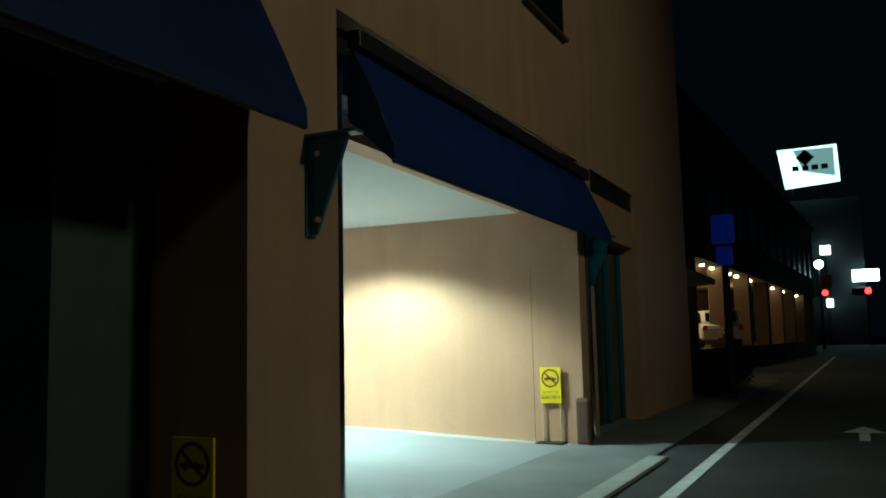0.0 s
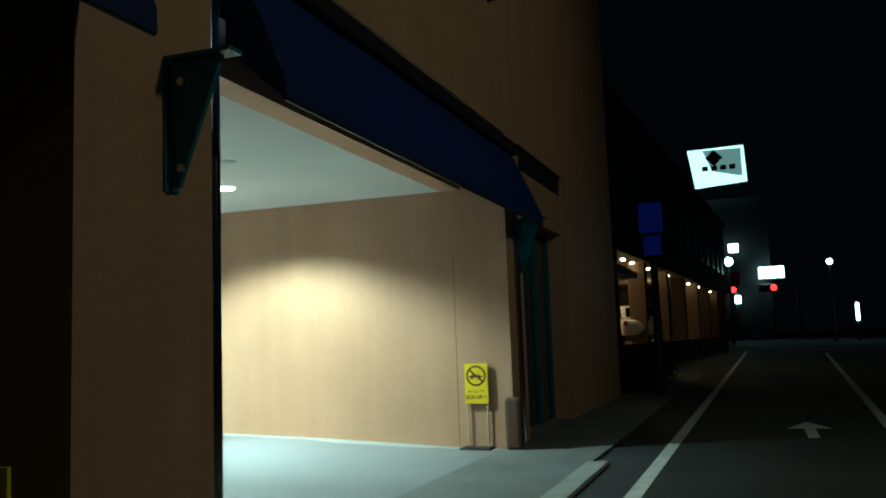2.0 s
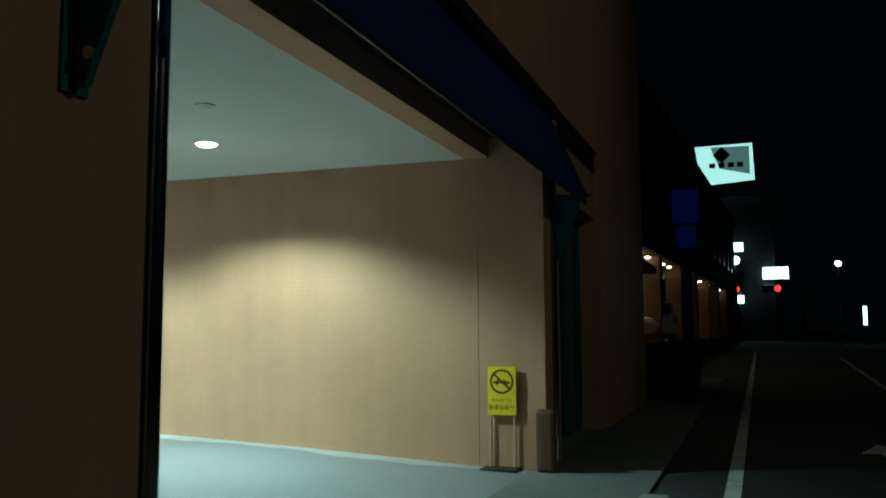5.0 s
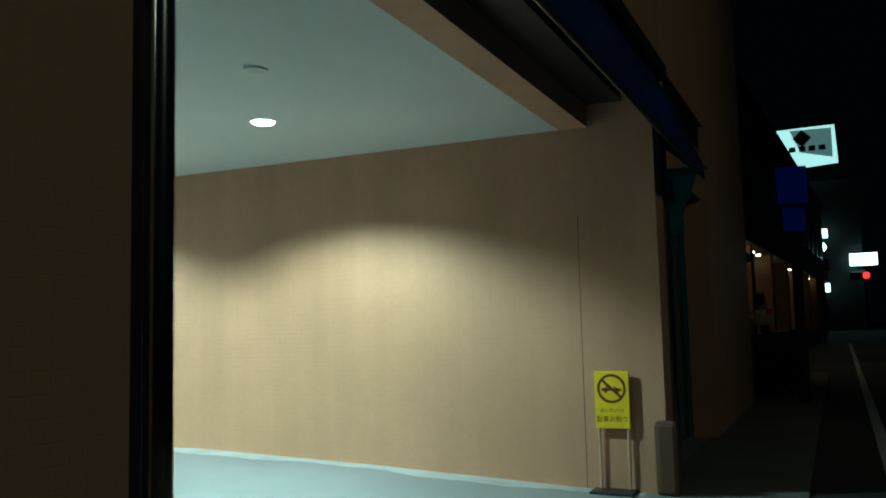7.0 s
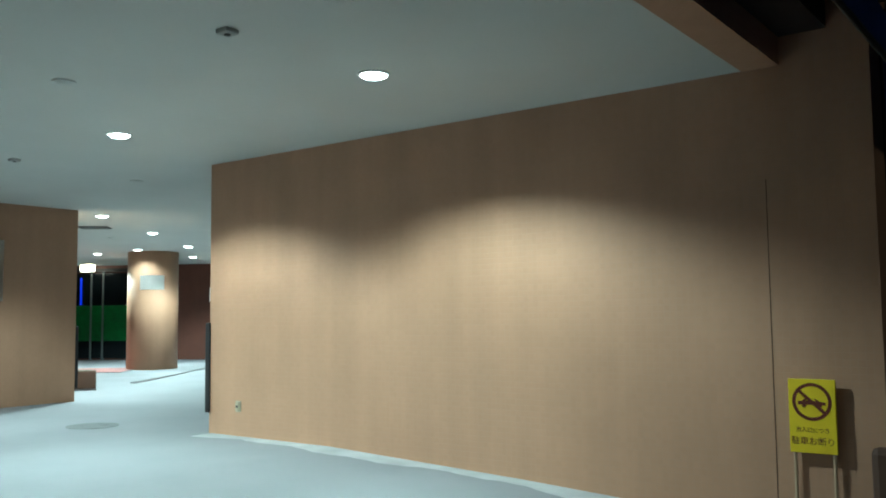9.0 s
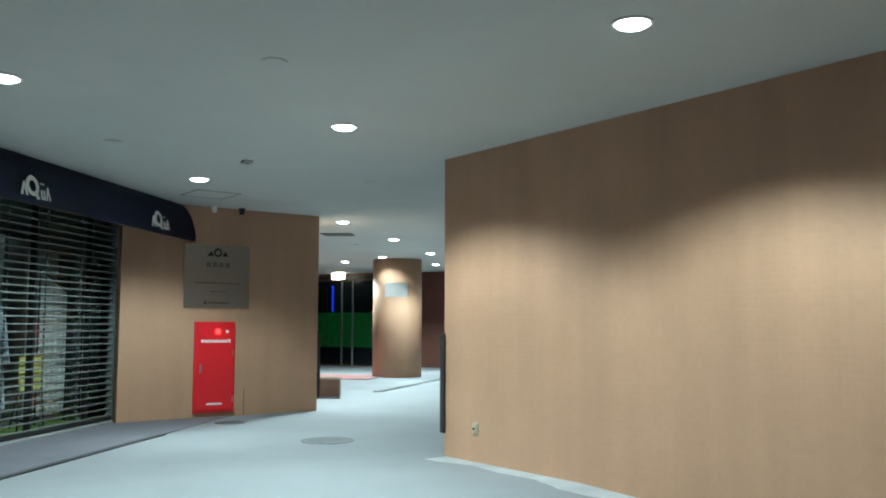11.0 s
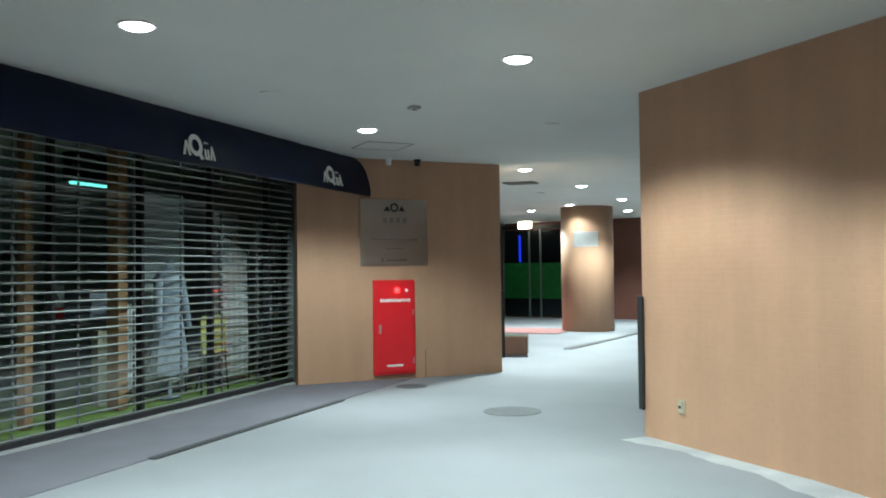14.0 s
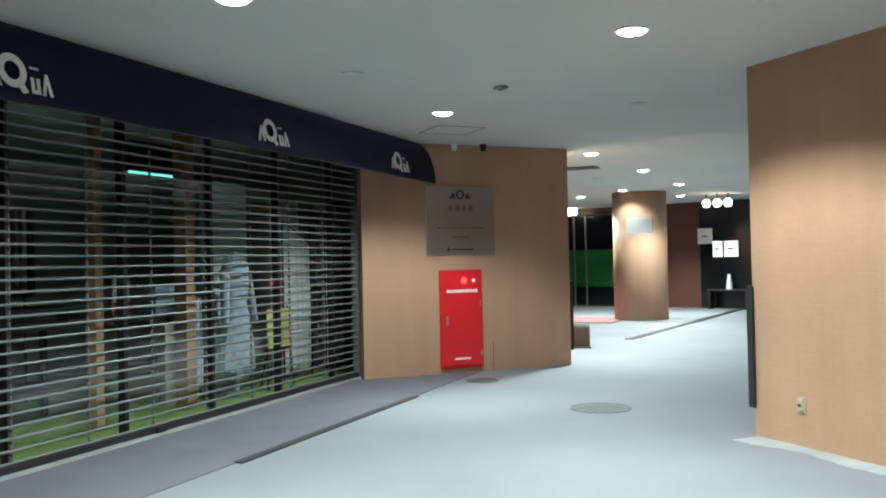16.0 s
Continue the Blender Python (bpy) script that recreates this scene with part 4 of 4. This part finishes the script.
p = B2 @ Vector((4, 2.6, 3.6))
bulb(p.x, p.y, p.z, 90, (1.0, 0.6, 0.3), 0.4)
p = B2 @ Vector((18, 2.6, 3.6))
bulb(p.x, p.y, p.z, 45, (1.0, 0.6, 0.3), 0.4)


def parked_car(x, y, z, turn, label):
    t = thing("car", (x, y, z), label, "car", "parked cars", turn)
    q = Matrix(((0, 0, 1, -0.85), (1, 0, 0, 0), (0, 1, 0, 0), (0, 0, 0, 1)))
    bm = prism([(-2.1, 0.32), (2.05, 0.32), (2.1, 0.7), (1.95, 0.95), (-1.9, 1.0), (-2.12, 0.85)], 1.7, q)
    bmesh.ops.bevel(bm, geom=bm.edges[:], offset=0.06, segments=2, affect="EDGES")
    part("body", bm, CARWHITE, t, smooth=True)
    q2 = Matrix(((0, 0, 1, -0.76), (1, 0, 0, 0), (0, 1, 0, 0), (0, 0, 0, 1)))
    bm = prism([(-1.85, 0.98), (1.25, 0.96), (0.55, 1.52), (-1.5, 1.56)], 1.52, q2)
    bmesh.ops.bevel(bm, geom=bm.edges[:], offset=0.07, segments=2, affect="EDGES")
    part("cabin", bm, CARWHITE, t, smooth=True)
    for sx in (-1, 1):
        qs = Matrix(((0, 0, 1, sx * 0.775 - 0.005), (1, 0, 0, 0), (0, 1, 0, 0), (0, 0, 0, 1)))
        part("side_window", prism([(-1.6, 1.06), (-0.3, 1.05), (-0.3, 1.46), (-1.42, 1.48)], 0.01, qs), NIGHTGLASS, t)
        part("side_window", prism([(-0.22, 1.05), (0.98, 1.03), (0.48, 1.44), (-0.22, 1.46)], 0.01, qs), NIGHTGLASS, t)
        for yy in (-1.3, 1.3):
            wh = part("wheel", cyl((sx * 0.66, yy, 0.3), (sx * 0.86, yy, 0.3), 0.3, seg=22), BLACK, t)
            part("rim", cyl((sx * 0.862, yy, 0.3), (sx * 0.872, yy, 0.3), 0.19, seg=16), STEEL, wh)
        part("tail_lamp", box((sx * 0.72 - 0.09, -2.14, 0.72), (sx * 0.72 + 0.09, -2.09, 0.92), None, 0.01), RED, t)
    part("rear_window", box((-0.62, -1.80, 1.06), (0.62, -1.69, 1.46), None, 0.03), NIGHTGLASS, t)
    part("number_plate", box((-0.2, -2.14, 0.55), (0.2, -2.122, 0.7)), WHITE, t)


parked_car(-2.45, 34.5, 0.79, 20, "white estate car parked beside the arcade")

rng = random.Random(4)
bm = bmesh.new()
verts, faces = [], []
for k in range(8000):
    x, y = rng.uniform(-1.6, 0.5), rng.uniform(16.2, 21.5)
    z = -0.25 + rng.random() ** 0.6 * (0.75 + 0.25 * math.sin(y * 2.1) + 0.15 * math.sin(x * 5))
    a, tilt, r = rng.uniform(0, 6.28), rng.uniform(-0.9, 0.9), rng.uniform(0.035, 0.075)
    m = Matrix.Translation((x, y, z)) @ Matrix.Rotation(a, 4, "Z") @ Matrix.Rotation(tilt, 4, "X")
    i = len(verts)
    verts += [tuple(m @ Vector(c)) for c in ((-r, 0, 0), (0, -r * 0.5, 0.01), (r, 0, 0), (0, r * 0.5, 0.01))]
    faces.append((i, i + 1, i + 2, i + 3))
bm.free()
me = bpy.data.meshes.new("hedge")
me.from_pydata(verts, [], faces)
me.materials.append(LEAF)
tagged(new("hedge", me), "low dark clipped hedge at the building corner", "hedge", kind="stuff")

bb = thing("rooftop_billboard", (0, 60, 0), "white rooftop billboard on a dark tower, its floodlight given as emission", "billboard")
part("tower", box((-2.2, 1.0, -0.27), (4.6, 9.0, 10.6)), TOWER, bb)
UP = Matrix(((1, 0, 0, 0), (0, 0, 1, 0), (0, 1, 0, 0), (0, 0, 0, 1)))
# the faces glow by themselves; no lamp lights them
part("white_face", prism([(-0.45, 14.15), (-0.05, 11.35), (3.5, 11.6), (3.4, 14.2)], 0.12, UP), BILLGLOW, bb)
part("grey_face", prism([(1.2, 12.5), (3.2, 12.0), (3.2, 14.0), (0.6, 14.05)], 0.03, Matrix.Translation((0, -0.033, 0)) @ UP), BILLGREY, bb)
part("dark_mark", prism([(-0.6, 0), (0, -0.6), (0.6, 0), (0, 0.6)], 0.02, Matrix(((1, 0, 0, 1.35), (0, 0, 1, -0.06), (0, 1, 0, 13.45), (0, 0, 0, 1)))), TOWER, bb)
for k in range(4):
    part("dark_stroke", box((0.5 + k * 0.62, -0.06, 12.55), (0.92 + k * 0.62, -0.035, 12.9)), TOWER, bb)
for x in (0.4, 1.7, 3.0):
    part("strut", cyl((x, 0.5, 10.6), (x, 0.13, 12.0), 0.06, seg=8), DARK, bb)
for x in (0.8, 1.8, 2.8):
    part("lamp_arm", cyl((x, -0.6, 10.95), (x, 0.1, 11.0), 0.04, seg=8), DARK, bb)


def pole_thing(name, x, y, h, label, category, group=""):
    t = thing(name, (x, y, -0.27), label, category, group)
    part("pole", cyl((0, 0, 0), (0, 0, h), 0.1, 0.07, 12), TOWER, t)
    return t


t = pole_thing("traffic_light", 6.2, 59.5, 4.9, "traffic light showing red over the junction", "traffic light", "traffic lights")
part("arm", cyl((0, 0, 4.75), (-2.0, 0, 4.75), 0.06, seg=10), TOWER, t)
part("head", box((-2.5, -0.12, 4.0), (-1.3, 0.12, 4.5), None, 0.05), DARK, t)
for k, ma in enumerate((DARK, DARK, REDSIGNAL)):
    part("lens", cyl((-2.3 + k * 0.39, -0.16, 4.25), (-2.3 + k * 0.39, -0.12, 4.25), 0.2 if k == 2 else 0.15, seg=18), ma, t)
t = pole_thing("traffic_light", 1.2, 61.0 - 1.2, 4.7, "far traffic light showing red", "traffic light", "traffic lights")
part("head", box((0.3, -0.12, 4.0), (1.2, 0.12, 4.5), None, 0.05), DARK, t)
part("lens", cyl((0.85, -0.16, 4.25), (0.85, -0.12, 4.25), 0.19, seg=18), REDSIGNAL, t)
part("arm", cyl((0, 0, 4.3), (0.3, 0, 4.3), 0.05, seg=10), TOWER, t)
t = pole_thing("lit_road_sign", 4.6, 60.3, 5.8, "white lit road sign in three panels", "road sign")
for k, w in enumerate((0.4, 0.75, 0.4)):
    x = (-0.82, -0.37, 0.43)[k]
    part("panel", box((x, -0.1, 4.95), (x + w, -0.02, 5.75)), WHITEGLOW, t)
for x, z, h in ((1.83, 6.0, 6.2), (8.3, 5.6, 5.9)):
    t = pole_thing("street_lamp", x, 60.2, h, "tall street lamp glowing cold white", "street lamp", "far street lamps")
    bm = bmesh.new()
    bmesh.ops.create_uvsphere(bm, u_segments=16, v_segments=10, radius=0.3 if x < 3 else 0.2, matrix=Matrix.Translation((0, -0.2, z + 0.27)))
    part("lens", bm, WHITELAMP, t, smooth=True)
t = pole_thing("shop_sign", 2.2, 60.4, 7.6, "small lit white sign boxes on a pole", "sign")
part("panel", box((-0.3, -0.3, 6.9), (0.35, -0.12, 7.5)), WHITEGLOW, t)
part("panel", box((-0.1, -0.3, 3.3), (0.3, -0.12, 3.85)), WHITEGLOW, t)
part("red_panel", box((-0.4, -0.3, 4.6), (0.3, -0.12, 5.5)), RED, t)
t = pole_thing("lit_post", 9.75, 60.0, 3.2, "slim lit white post beside the road", "post")
part("panel", box((-0.1, -0.2, 1.8), (0.12, -0.11, 3.0)), WHITEGLOW, t)
t = pole_thing("blue_sign", 0.55, 16.0, 4.3, "dim blue projecting street sign", "sign")
part("panel", box((-0.26, -0.16, 3.62), (0.26, -0.101, 4.3), None, 0.02), BLUESIGN, t)
part("panel", box((-0.18, -0.16, 3.12), (0.2, -0.101, 3.55), None, 0.02), BLUESIGN, t)


# the far junction lies well down the road: carry its things out along the street
EYE = Vector((2.75, -4.4, 1.0))
for ob in scene.objects:
    if ob.parent is None and ob.type == "EMPTY" and ob.name.split(".")[0] in ("traffic_light", "lit_road_sign", "street_lamp", "shop_sign", "lit_post", "rooftop_billboard"):
        k = 1.6 if ob.name.startswith(("street_lamp", "lit_post")) else 2.3
        p = EYE + (ob.matrix_basis.translation - EYE) * k + Vector((-0.7 * k, 0, 0))
        ob.matrix_basis = Matrix.Translation(p) @ Matrix.Scale(k, 4)
